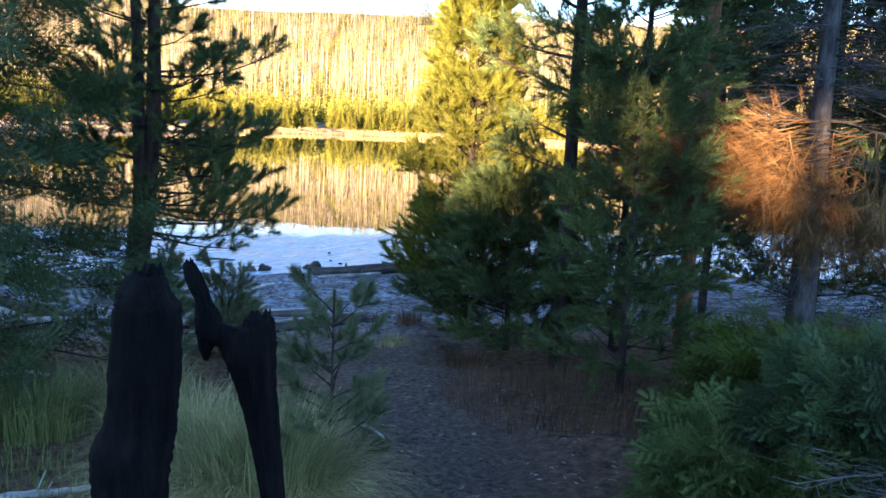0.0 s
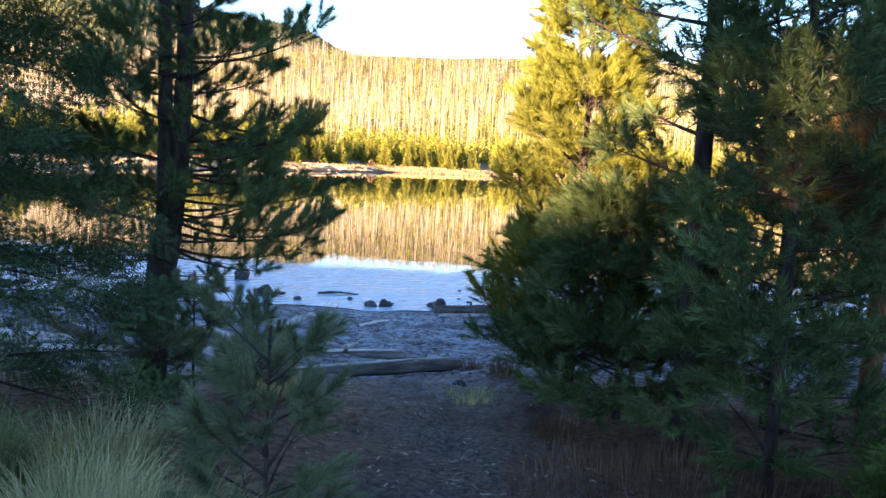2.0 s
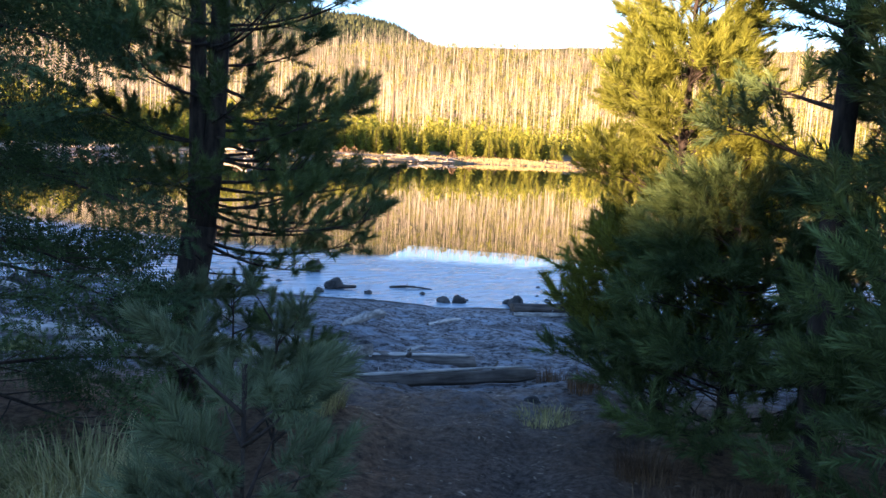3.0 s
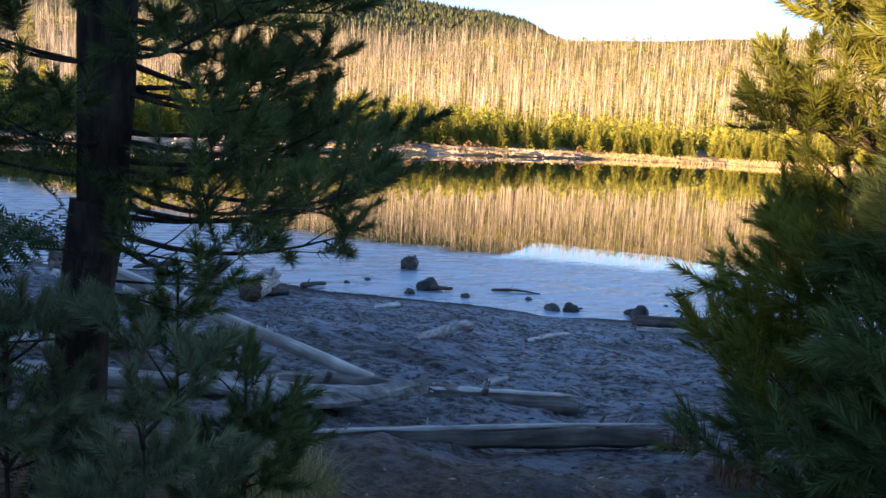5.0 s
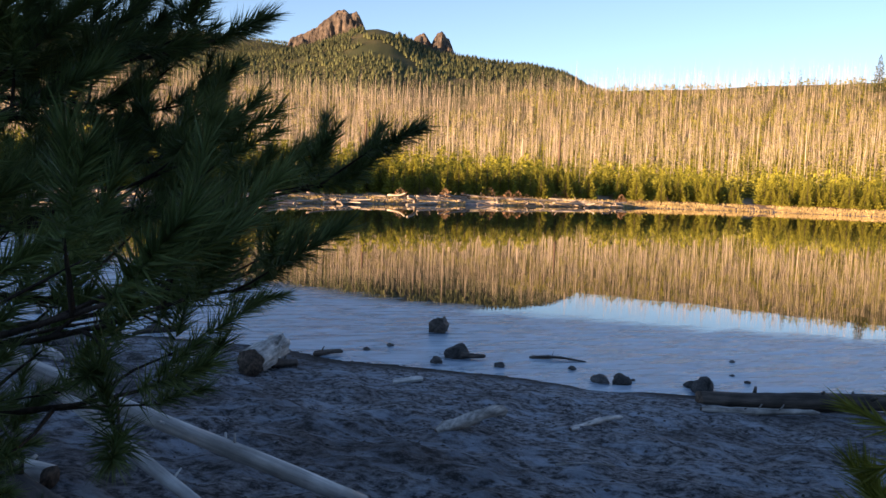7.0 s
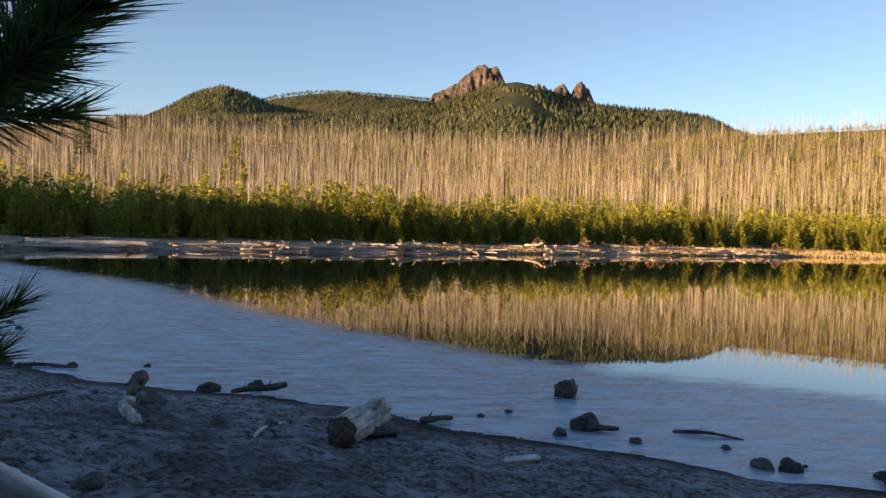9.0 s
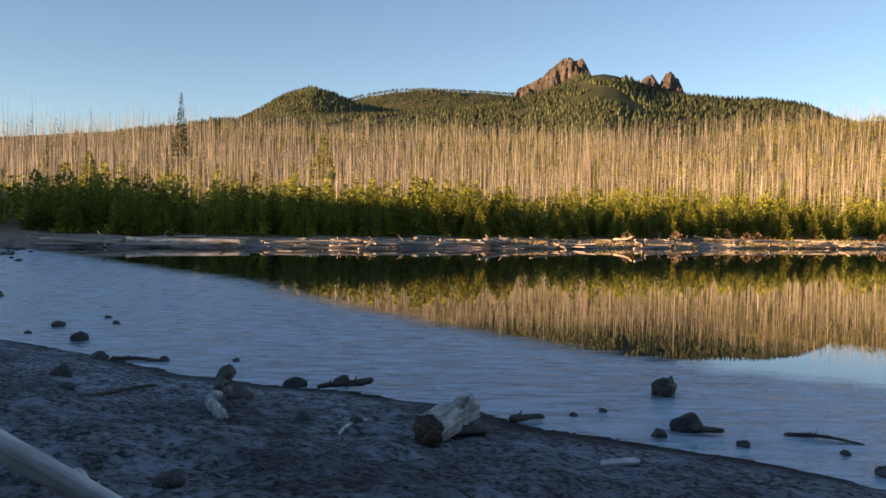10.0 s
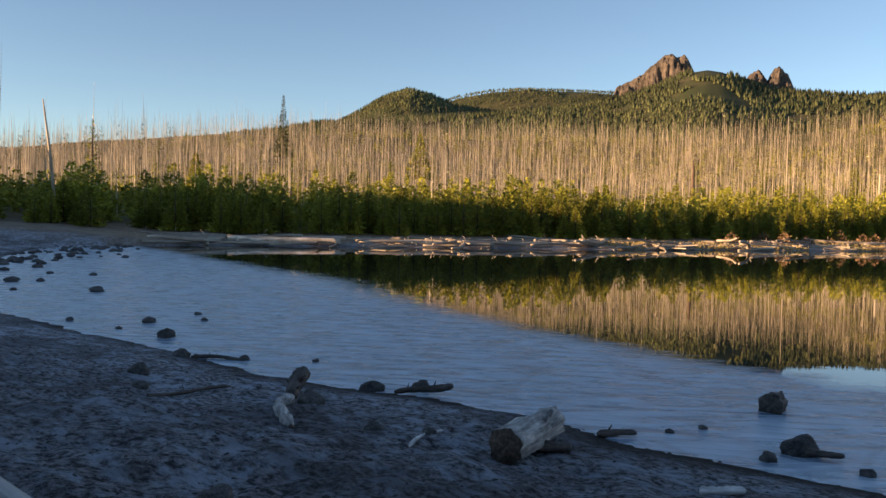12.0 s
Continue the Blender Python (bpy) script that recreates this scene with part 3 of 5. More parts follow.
def left_pine():
    t = Tree(11)
    g = ground_at(-2.4, 6.66)
    stem = [((-2.41, 6.65, g - 0.15), 0.115), ((-2.4, 6.66, g + 0.15), 0.092), ((-2.37, 6.67, 1.8), 0.085), ((-2.33, 6.7, 2.2), 0.095)]
    one = [((-2.33, 6.7, 2.12), 0.07), ((-2.34, 6.69, 2.6), 0.052), ((-2.36, 6.7, 3.2), 0.045), ((-2.38, 6.7, 4.2), 0.03), ((-2.4, 6.7, 5.3), 0.008)]
    two = [((-2.32, 6.71, 2.12), 0.075), ((-2.27, 6.73, 2.6), 0.06), ((-2.25, 6.74, 3.2), 0.052), ((-2.24, 6.74, 4.3), 0.035), ((-2.22, 6.75, 5.8), 0.008)]
    kw = dict(twigs=9, twig=0.24, lift=1.0, per=2, first=0.32)
    for a, b in (
            ((-2.3, 6.76, 2.75), (-2.2, 7.35, 2.8)), ((-2.3, 6.76, 2.7), (-2.18, 7.5, 2.62)), ((-2.28, 6.73, 2.6), (-1.7, 6.95, 2.55)),
            ((-2.27, 6.73, 2.42), (-1.62, 7.7, 2.46)), ((-2.27, 6.73, 3.00), (-1.47, 6.99, 2.85)), ((-2.30, 6.74, 2.20), (-1.29, 6.92, 2.30)), ((-2.30, 6.74, 2.10), (-1.35, 6.89, 2.16)),
            ((-2.27, 6.73, 3.30), (-1.24, 6.60, 3.50)), ((-2.30, 6.72, 2.85), (-1.25, 6.60, 2.90)), ((-2.32, 6.70, 2.30), (-1.14, 6.66, 2.33)), ((-2.34, 6.70, 2.12), (-1.50, 6.50, 2.02)),
            ((-2.30, 6.74, 2.30), (-1.50, 7.30, 2.25)), ((-2.30, 6.76, 2.45), (-2.05, 7.60, 2.52)), ((-2.33, 6.78, 2.15), (-2.10, 7.80, 2.17)),
            ((-2.30, 6.76, 2.60), (-2.05, 7.55, 2.62)), ((-2.32, 6.76, 2.35), (-2.12, 7.80, 2.42)), ((-2.30, 6.70, 3.20), (-1.60, 6.20, 3.35))):
        run = Vector(b) - Vector(a)
        t.limb(a, Vector(b) - run.normalized() * 0.1, 0.013, sag=0.14, **kw)
    # the bough that reaches over the beach, with upturned shoots
    tip, run = Vector((-1.65, 7.64, 2.46)), Vector((0.5, 0.85, 0.15)).normalized()
    for k in range(9):
        t.shoot(tip - run * 0.034 * k, run * 0.8 + Vector((t.rng.uniform(-0.35, 0.35), t.rng.uniform(-0.35, 0.35), t.rng.uniform(0.0, 1.1))), 1.0)
    whorled(t, lambda z: (-2.3, 6.72, z), 2.4, 5.5, lambda z: max(0.25, 0.8 - 0.13 * (z - 2.3)), 0.27, 5, 0.25, 0.011, twigs=6, twig=0.2, lift=0.8, per=3, first=0.3, sag=0.12)
    for k in range(8):
        a = t.rng.uniform(0, 6.28)
        z = t.rng.uniform(1.5, 2.1)
        t.limb((-2.37, 6.68, z), (-2.37 + 0.5 * math.cos(a), 6.68 + 0.5 * math.sin(a), z - 0.05), 0.007, 4, 0.12, bare=True)
    t.finish("pine_tree", (-2.41, 6.65, g), [stem, one, two], "dark pine with a forked trunk and long-needled boughs beside the beach", "tree", M_BARK, M_NEEDLE, SHOOT_NEAR)


def pine(seed, x, y, height, spread, low, label, leaf, every=0.26, per_whorl=5, radius=0.05, piece=None, lean=(0, 0), taper=0.9, twigs=6, rise=0.25, name="pine_tree", size=1.0, bark=None):
    t = Tree(seed)
    g = ground_at(x, y)
    at = lambda z: (x + lean[0] * (z - g) / height, y + lean[1] * (z - g) / height, z)
    stem = [(at(g - 0.15), radius * 1.25), (at(g + 0.1), radius), (at(g + height * 0.4), radius * 0.75), (at(g + height * 0.75), radius * 0.4), (at(g + height), 0.006)]
    reach = lambda z: max(0.14, spread * (1 - taper * (z - g - low) / (height - low)))
    whorled(t, at, g + low, g + height - 0.05, reach, every, per_whorl, rise, max(0.008, radius * 0.25), twigs=twigs, twig=0.3 * min(1, spread), lift=0.6, per=3, size=size)
    t.shoot(at(g + height - 0.1), (0, 0, 1), size)
    return t.finish(name, (x, y, g), [stem], label, "tree", bark or M_BARK, leaf, piece or SHOOT_MID)


def fir(seed, x, y, height, spread, low, label, leaf, every=0.22, per_whorl=6, radius=0.05, size=1.0, droop=-0.12, name="fir_tree", twigs=13, twig=0.3, taper=0.9, piece=None):
    t = Tree(seed)
    g = ground_at(x, y)
    stem = [((x, y, g - 0.15), radius * 1.2), ((x, y, g + 0.1), radius), ((x, y, g + height * 0.5), radius * 0.6), ((x, y, g + height), 0.006)]
    reach = lambda z: max(0.14, spread * (1 - taper * (z - g - low) / (height - low)))
    whorled(t, lambda z: (x, y, z), g + low, g + height - 0.05, reach, every, per_whorl, droop, max(0.006, radius * 0.2), twigs=twigs, twig=twig, lift=0.08, per=2, flat=1.0, size=size, sag=-0.06, first=0.15)
    return t.finish(name, (x, y, g), [stem], label, "fir", M_BARK, leaf, piece or SPRAY)


pine(40, 4.1, 9.6, 5.5, 1.0, 0.3, "dark green pine behind dead boughs", M_NEEDLE, 0.26, 5, 0.06, piece=SHOOT_FAR)
pine(45, 5.3, 8.2, 6.0, 1.1, 0.4, "dark pine beyond the dead fir", M_NEEDLE, 0.28, 5, 0.07, piece=SHOOT_FAR)
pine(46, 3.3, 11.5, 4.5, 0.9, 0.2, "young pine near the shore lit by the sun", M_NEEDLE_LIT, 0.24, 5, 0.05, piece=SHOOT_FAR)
pine(47, 2.9, 9.3, 3.6, 0.9, 1.1, "dark bushy pine behind dead boughs", M_NEEDLE, 0.22, 6, 0.05, piece=SHOOT_FAR)
pine(48, 4.5, 7.3, 5.0, 0.9, 1.0, "dark pine among dead boughs", M_NEEDLE, 0.26, 5, 0.06, piece=SHOOT_FAR)
fir(25, 3.9, 8.9, 6.0, 1.2, 1.2, "dark fir crowding behind the dead boughs", M_FIR, 0.34, 6, 0.07, piece=SPRAY_FAR, twigs=9)
fir(26, 5.6, 10.0, 6.5, 1.5, 0.3, "dark fir near the shore", M_FIR, 0.4, 6, 0.08, piece=SPRAY_FAR, twigs=9)
left_pine()
fir(21, -3.15, 5.6, 5.5, 1.25, 0.35, "dense dark fir with drooping flat boughs", M_FIR, 0.36, 6, 0.07, twigs=11)
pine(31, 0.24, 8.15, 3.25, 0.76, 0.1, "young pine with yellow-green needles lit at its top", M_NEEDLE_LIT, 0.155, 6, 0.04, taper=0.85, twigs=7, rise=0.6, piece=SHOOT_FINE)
pine(32, 0.95, 6.65, 6.5, 0.65, 1.7, "tall straight dark pine with sparse boughs", M_NEEDLE, 0.34, 4, 0.062, taper=0.6)
pine(33, 1.33, 6.05, 4.6, 0.56, 0.25, "slender dark pine with dense boughs", M_NEEDLE, 0.24, 5, 0.032, taper=0.5, twigs=6)
pine(34, 0.6, 7.3, 1.35, 0.8, 0.1, "low bushy pine beside the path", M_NEEDLE, 0.14, 7, 0.03, taper=0.6, twigs=8, piece=SHOOT_FINE)
pine(35, 1.6, 7.6, 2.3, 0.7, 0.2, "dark pine standing behind the path's edge", M_NEEDLE, 0.27, 5, 0.05, taper=0.7)
pine(36, -0.46, 4.17, 1.0, 0.26, 0.12, "small pine sapling beside the path", M_SAPLING, 0.15, 5, 0.01, twigs=1, size=0.8, rise=0.7, piece=SHOOT_NEAR, name="pine_sapling")
pine(37, -1.5, 6.14, 0.68, 0.2, 0.15, "small thin pine sapling on sand", M_SAPLING, 0.16, 3, 0.007, twigs=2, size=0.85, rise=0.7, piece=SHOOT_NEAR, name="pine_sapling")
pine(38, -2.05, 6.15, 0.75, 0.26, 0.15, "pine sapling under a larger pine", M_SAPLING, 0.17, 4, 0.01, twigs=2, size=0.85, rise=0.7, piece=SHOOT_NEAR, name="pine_sapling")
pine(39, -1.72, 6.78, 0.6, 0.22, 0.12, "pine sapling in pale grass at the edge of the beach", M_NEEDLE, 0.16, 4, 0.01, twigs=2, size=0.85, rise=0.7, piece=SHOOT_NEAR, name="pine_sapling")
pine(51, -2.35, 7.1, 0.85, 0.22, 0.3, "thin pine sapling behind a larger pine", M_NEEDLE, 0.2, 3, 0.01, twigs=2, size=0.85, rise=0.7, piece=SHOOT_NEAR, name="pine_sapling")
fir(22, 1.42, 3.85, 0.42, 0.3, 0.05, "low blue-green fir bush with frosted tips", M_LICHEN, 0.1, 8, 0.02, 0.7, 0.12, "fir_bush", 8, 0.2, 0.5)
fir(23, 2.1, 4.85, 0.62, 0.6, 0.05, "rounded bright green fir bush", M_BUSH, 0.11, 9, 0.025, 0.7, 0.2, "fir_bush", 8, 0.24, 0.45)
fir(24, 1.98, 3.85, 0.78, 0.42, 0.06, "green fir bush with dead grey twigs", M_FIR, 0.11, 8, 0.022, 0.7, 0.1, "fir_bush", 8, 0.22, 0.55)


def orange_pine():
    t = Tree(41)
    x, y = 2.3, 7.97
    g = ground_at(x, y)
    for k in range(16):
        a, z = t.rng.uniform(0, 6.28), t.rng.uniform(2.6, 6.0)
        ln = t.rng.uniform(0.5, 1.1)
        t.limb((x, y, z), (x + ln * math.cos(a), y + ln * math.sin(a), z + 0.15), 0.016, 6, 0.28, per=3, bare=z < 3.1)
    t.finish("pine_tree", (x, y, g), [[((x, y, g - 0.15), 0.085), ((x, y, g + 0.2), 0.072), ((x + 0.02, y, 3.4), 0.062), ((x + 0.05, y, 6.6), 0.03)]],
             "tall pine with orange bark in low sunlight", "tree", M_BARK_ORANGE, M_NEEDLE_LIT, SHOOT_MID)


def dead_fir():
    t = Tree(42)
    x, y = 2.85, 6.75
    g = ground_at(x, y)
    for k in range(150):
        a, z = t.rng.uniform(0, 6.28), t.rng.choice((t.rng.uniform(1.3, 5.2), t.rng.uniform(3.0, 4.4)))
        ln = t.rng.uniform(0.35, 1.05)
        t.limb((x, y, z), (x + ln * math.cos(a), y + ln * math.sin(a), z - t.rng.uniform(-0.05, 0.35)), 0.0075, 13, 0.3, bare=True, lift=0.5, sag=-0.12)
    t.finish("dead_fir", (x, y, g), [[((x, y, g - 0.15), 0.13), ((x, y, g + 0.2), 0.11), ((x, y, 2.6), 0.095), ((x - 0.02, y, 3.3), 0.075), ((x - 0.05, y, 6.4), 0.04)]],
             "dead grey fir bristling with bare twigs", "dead tree", M_BARK_GREY, M_GREYTWIG, SHOOT_MID)


def brown_brush():
    """A fallen bough of dry brown needles, caught on the dead fir."""
    t = Tree(43)
    rng = t.rng
    a0 = Vector((2.84, 6.3, 3.02))
    for k in range(95):
        s = a0 + Vector((rng.uniform(-0.45, 0.15), rng.uniform(-0.2, 0.2), rng.uniform(-0.32, 0.2)))
        d = Vector((-1, rng.uniform(-0.25, 0.25), rng.uniform(-0.34, 0.06))).normalized()
        t.limb(s, s + d * rng.uniform(0.3, 1.2), 0.0045, 7, 0.26, lift=0.05, flat=0.45, per=2, sag=0.1, size=0.8)
    for k in range(42):
        s = a0 + Vector((rng.uniform(-0.6, 0.3), rng.uniform(-0.35, 0.1), rng.uniform(-0.3, 0.15)))
        d = Vector((rng.uniform(-0.5, 0.25), rng.uniform(-0.2, 0.2), -1)).normalized()
        t.limb(s, s + d * rng.uniform(0.25, 0.5), 0.0045, 6, 0.18, lift=-0.2, flat=0.5, per=2, size=0.7)
    t.finish("dead_bough", (2.86, 6.66, 2.5), [[((2.86, 6.66, 2.5), 0.03), ((2.76, 6.4, 2.75), 0.026), ((2.4, 6.36, 3.05), 0.01)]],
             "broken treetop of dry orange-brown boughs in sunlight", "dead branch", M_DEADTWIG, M_DEADTWIG, needle_shoot(np.random.default_rng(9), 30, 0.24, 0.12, 0.0032, 0.45), crown="dry_needles")


def dead_twigs():
    """Bare grey twigs lying between the fir bushes."""
    t = Tree(44)
    x, y = 1.95, 3.5
    g = ground_at(x, y)
    for k in range(16):
        s = Vector((x + t.rng.uniform(-0.1, 0.1), y + t.rng.uniform(-0.1, 0.1), g + t.rng.uniform(0.3, 0.48)))
        d = Vector((-1, t.rng.uniform(-0.6, 0.3), t.rng.uniform(-0.05, 0.2))).normalized()
        t.limb(s, s + d * t.rng.uniform(0.25, 0.5), 0.006, 9, 0.16, bare=True, lift=0.1, sag=-0.05)
    t.finish("dead_bush", (x, y, g), [[((x, y, g - 0.1), 0.02), ((x, y, g + 0.3), 0.014), ((x - 0.05, y, g + 0.5), 0.006)]],
             "bare grey dead twigs between fir bushes", "dead bush", M_GREYTWIG, M_GREYTWIG, SHOOT_FAR)


orange_pine()
dead_fir()
dead_twigs()
brown_brush()


def shade_trees():
    """Unseen conifers added behind the walk, whose crowns shade the near trees."""
    for k, (x, y, h, w, low) in enumerate(((-3.6, -14, 12, 2.4, 0.06), (1.45, -17, 11, 0.8, 0.06), (3.2, -20, 13, 1.6, 0.225), (2.8, -23, 14, 1.9, 0.27), (5.4, -16, 12, 1.5, 0.06), (-7, -20, 13, 2.6, 0.06), (-11, -17, 12, 2.4, 0.06))):
        rng = np.random.default_rng(60 + k)
        v, f = conifer_piece(rng, 2300, w / h, low)
        x -= SUN_SLANT * (7 - y)
        g = ground_at(x, y)
        root = thing("conifer", x, y, g, "unseen conifer added behind the path to cast shade", "tree", "shade trees")
        st = Geo()
        st.tube([(0, 0, -0.2), (0, 0, h * 0.5), (0, 0, h * 0.95)], [0.16, 0.1, 0.02], 7)
        part("trunk", st.mesh("trunk", [M_BARK]), root)
        part("crown", mesh_from("crown", v * h, f, [M_NEEDLE]), root)


def conifer_piece(rng, count, wide=0.28, low=0.06, clump=1.0):
    """A crown of small leaf clumps, 1 high: three-cornered clumps set out from the axis."""
    u = rng.uniform(0, 1, count) ** 1.35
    z = low + (1 - low) * u
    ring = np.sin(z * 46 + rng.uniform(0, 6)) * 0.14 + 1
    r = wide * (1.02 - u) ** 0.85 * ring * np.sqrt(rng.uniform(0.12, 1, count)) * (1 + 0.25 * np.sin(rng.uniform(0, 6.28, count)))
    a = rng.uniform(0, 2 * math.pi, count)
    p = np.stack([np.cos(a) * r, np.sin(a) * r, z], 1)
    out = np.stack([np.cos(a), np.sin(a), rng.uniform(-0.1, 0.9, count)], 1)
    out /= np.linalg.norm(out, axis=1, keepdims=True)
    side = np.cross(out, rng.normal(size=(count, 3)))
    side /= np.linalg.norm(side, axis=1, keepdims=True)
    s = (clump * wide * 0.32 * (1.25 - 0.8 * u) * rng.uniform(0.6, 1.3, count))[:, None]
    v = np.stack([p - side * s * 0.42, p + side * s * 0.42, p + out * s * 1.15], 1).reshape(-1, 3)
    return v, np.arange(count * 3).reshape(-1, 3)


shade_trees()


# charred stumps
def charred(name, rings, label, seed, tip=0.03):
    """A burnt snag from rings of (x, y, z, width, depth), with grooves and a jagged top."""
    rng = random.Random(seed)
    n = 22
    groove = [1 + 0.13 * math.sin(k * 2.1 + seed) * rng.uniform(0.3, 1) + rng.uniform(-0.07, 0.07) for k in range(n)]
    dense = []
    for i in range((len(rings) - 1) * 6 + 1):
        k, u = divmod(i / 6, 1)
        a, b = rings[int(k)], rings[min(int(k) + 1, len(rings) - 1)]
        dense.append([p * (1 - u) + q * u for p, q in zip(a, b)])
    v, f = [], []
    for i, (x, y, z, w, d) in enumerate(dense):
        last = i >= len(dense) - 2
        for k in range(n):
            a = 2 * math.pi * k / n
            g = groove[k] + rng.uniform(-0.035, 0.035)
            v.append((x + w * g * math.cos(a), y + d * g * math.sin(a), z + (rng.uniform(-tip, tip) if last else 0)))
    for i in range(len(dense) - 1):
        for k in range(n):
            f.append((i * n + k, i * n + (k + 1) % n, (i + 1) * n + (k + 1) % n, (i + 1) * n + k))
    top = (len(dense) - 1) * n
    v.append(tuple(sum(v[top + k][j] for k in range(n)) / n - (0.05 if j == 2 else 0) for j in range(3)))
    f += [(top + k, top + (k + 1) % n, len(v) - 1) for k in range(n)]
    me = bpy.data.meshes.new(name)
    me.from_pydata(v, [], f)
    me.materials.append(M_CHAR)
    me.polygons.foreach_set("use_smooth", [True] * len(f))
    return me


def stumps():
    x, y = -0.8, 2.5
    g = ground_at(x, y)
    me = charred("charred_stump", [(0.047, 0, 0.604, 0.098, 0.078), (0.045, 0, 0.701, 0.100, 0.080), (0.050, 0, 0.787, 0.106, 0.084), (0.072, 0, 0.853, 0.096, 0.077), (0.081, 0, 0.908, 0.090, 0.072), (0.088, 0, 1.001, 0.092, 0.074), (0.095, 0, 1.136, 0.088, 0.071), (0.098, 0, 1.190, 0.085, 0.068), (0.088, 0, 1.230, 0.067, 0.054), (0.093, 0, 1.262, 0.052, 0.042), (0.096, 0, 1.279, 0.038, 0.026)], "", 3)
    thing("charred_stump", x, y, g, "tall burnt black stump with a jagged top beside grass", "stump", me=me)
    x, y = -0.43, 2.68
    g = ground_at(x, y)
    root = thing("forked_stump", x, y, g, "burnt black forked snag leaning over a grass tussock", "stump")
    part("stem", charred("stem", [(0.027, 0, 0.537, 0.032, 0.026), (0.022, 0, 0.590, 0.033, 0.026), (0.003, 0, 0.726, 0.037, 0.029), (-0.022, 0, 0.879, 0.047, 0.038), (-0.039, 0, 0.959, 0.054, 0.043), (-0.056, 0, 1.039, 0.068, 0.054), (-0.068, 0, 1.088, 0.079, 0.048), (-0.059, 0, 1.116, 0.068, 0.041), (-0.033, 0, 1.135, 0.044, 0.036), (-0.031, 0, 1.157, 0.039, 0.031), (-0.029, 0, 1.165, 0.029, 0.023)], "", 5, 0.03), root)
    part("arm", charred("arm", [(-0.179, 0, 1.027, 0.007, 0.005), (-0.181, 0, 1.057, 0.017, 0.014), (-0.171, 0, 1.098, 0.033, 0.026), (-0.170, 0, 1.132, 0.039, 0.031), (-0.175, 0, 1.166, 0.032, 0.025), (-0.187, 0, 1.200, 0.022, 0.018), (-0.203, 0, 1.238, 0.026, 0.021), (-0.218, 0, 1.276, 0.024, 0.019), (-0.226, 0, 1.301, 0.017, 0.014), (-0.226, 0, 1.311, 0.009, 0.007)], "", 8, 0.01), root)
    g2 = Geo()
    g2.tube([(-0.2, 0, 1.13), (-0.16, 0, 1.12), (-0.115, 0, 1.095), (-0.07, 0, 1.07), (-0.03, 0, 1.04)], [0.026, 0.036, 0.04, 0.046, 0.04], 12, rough=0.14, rng=random.Random(4))
    part("crotch", g2.mesh("crotch", [M_CHAR]), root)


stumps()


# driftwood and stones on the beach
def log_mesh(length, r0, r1, seed, bend=0.03, knots=4, sides=14, mats=None, squash=1.0, end_scale=1.0):
    rng = random.Random(seed)
    g = Geo()
    n = 16
    pts, radii = [], []
    ph, ph2 = rng.uniform(0, 6), rng.uniform(0, 6)
    for i in range(n + 1):
        u = i / n
        pts.append((length * u, bend * length * math.sin(math.pi * u), bend * length * 0.3 * math.sin(5 * u + ph)))
        taper = r0 * (1 - u) + r1 * u
        radii.append(taper * (1 + 0.06 * math.sin(9 * u + ph2)) * (end_scale if i in (0, n) else 1) * (1 + (0.14 if end_scale < 1 else 0.0) * rng.uniform(-1, 1)))
    profile = [1 + 0.09 * math.sin(2.3 * k + ph) + rng.uniform(-0.07, 0.07) for k in range(sides)]
    g.tube(pts, radii, sides, rough=0.05, cap_mat=1, rng=rng, profile=profile)
    for k in range(knots):
        u = rng.uniform(0.1, 0.95)
        a = rng.uniform(0.3, 2.8)
        c = Vector((length * u, bend * length * math.sin(math.pi * u), 0))
        d = Vector((rng.uniform(0.2, 0.7), math.cos(a), math.sin(a))).normalized()
        r = r0 * (1 - u) + r1 * u
        g.tube([c + d * r * 0.7, c + d * (r + rng.uniform(0.02, 0.09))], [r * 0.25, r * 0.14], 6)
    if squash != 1:
        g.v = [Vector((v[0], v[1], v[2] * squash)) for v in g.v]
    return g.mesh("log", mats or [M_DRIFT, M_ENDGRAIN])


def lay(name, a, b, r0, r1, seed, label, category="driftwood", roll=0.0, group="", **kw):
    """A log from a to b."""
    a, b = Vector(a), Vector(b)
    if name in ("stick", "driftwood_piece", "branch_stub", "root_stub"):
        kw = {"end_scale": 0.45, "bend": 0.05, **kw}
    ob = new(name, log_mesh((b - a).length, r0, r1, seed, **kw))
    ob.matrix_world = Matrix.Translation(a) @ (b - a).to_track_quat('X', 'Z').to_matrix().to_4x4() @ pose(0, 0, 0, roll)
    return tagged(ob, label, category, group)


def on(x, y, up):
    return (x, y, ground_at(x, y) + up)


DARK = [M_DRIFT_DARK, M_ENDGRAIN]
GREY = [M_DRIFT_GREY, M_ENDGRAIN]
BROWN = [M_DRIFT_BROWN, M_ENDGRAIN]


def bleached_skylit_top(log, length, radius, start, end, seed):
    """A pale, splintered strip along a log's top: bleached wood, plus skylight put into its colour."""
    for k, (u0, u1, off) in enumerate(((start, end, 0.0), (start + 0.12, end - 0.2, 0.03))):
        strip = part("bleached_skylit_strip", log_mesh(length * (u1 - u0), radius * 0.4, radius * 0.22, seed + k, 0.015, 3, 10, [M_DRIFT, M_DRIFT], 0.55, 0.3), log, "pale splintered top")
        strip.location = (length * u0, off, radius * (0.86 - 0.14 * k))


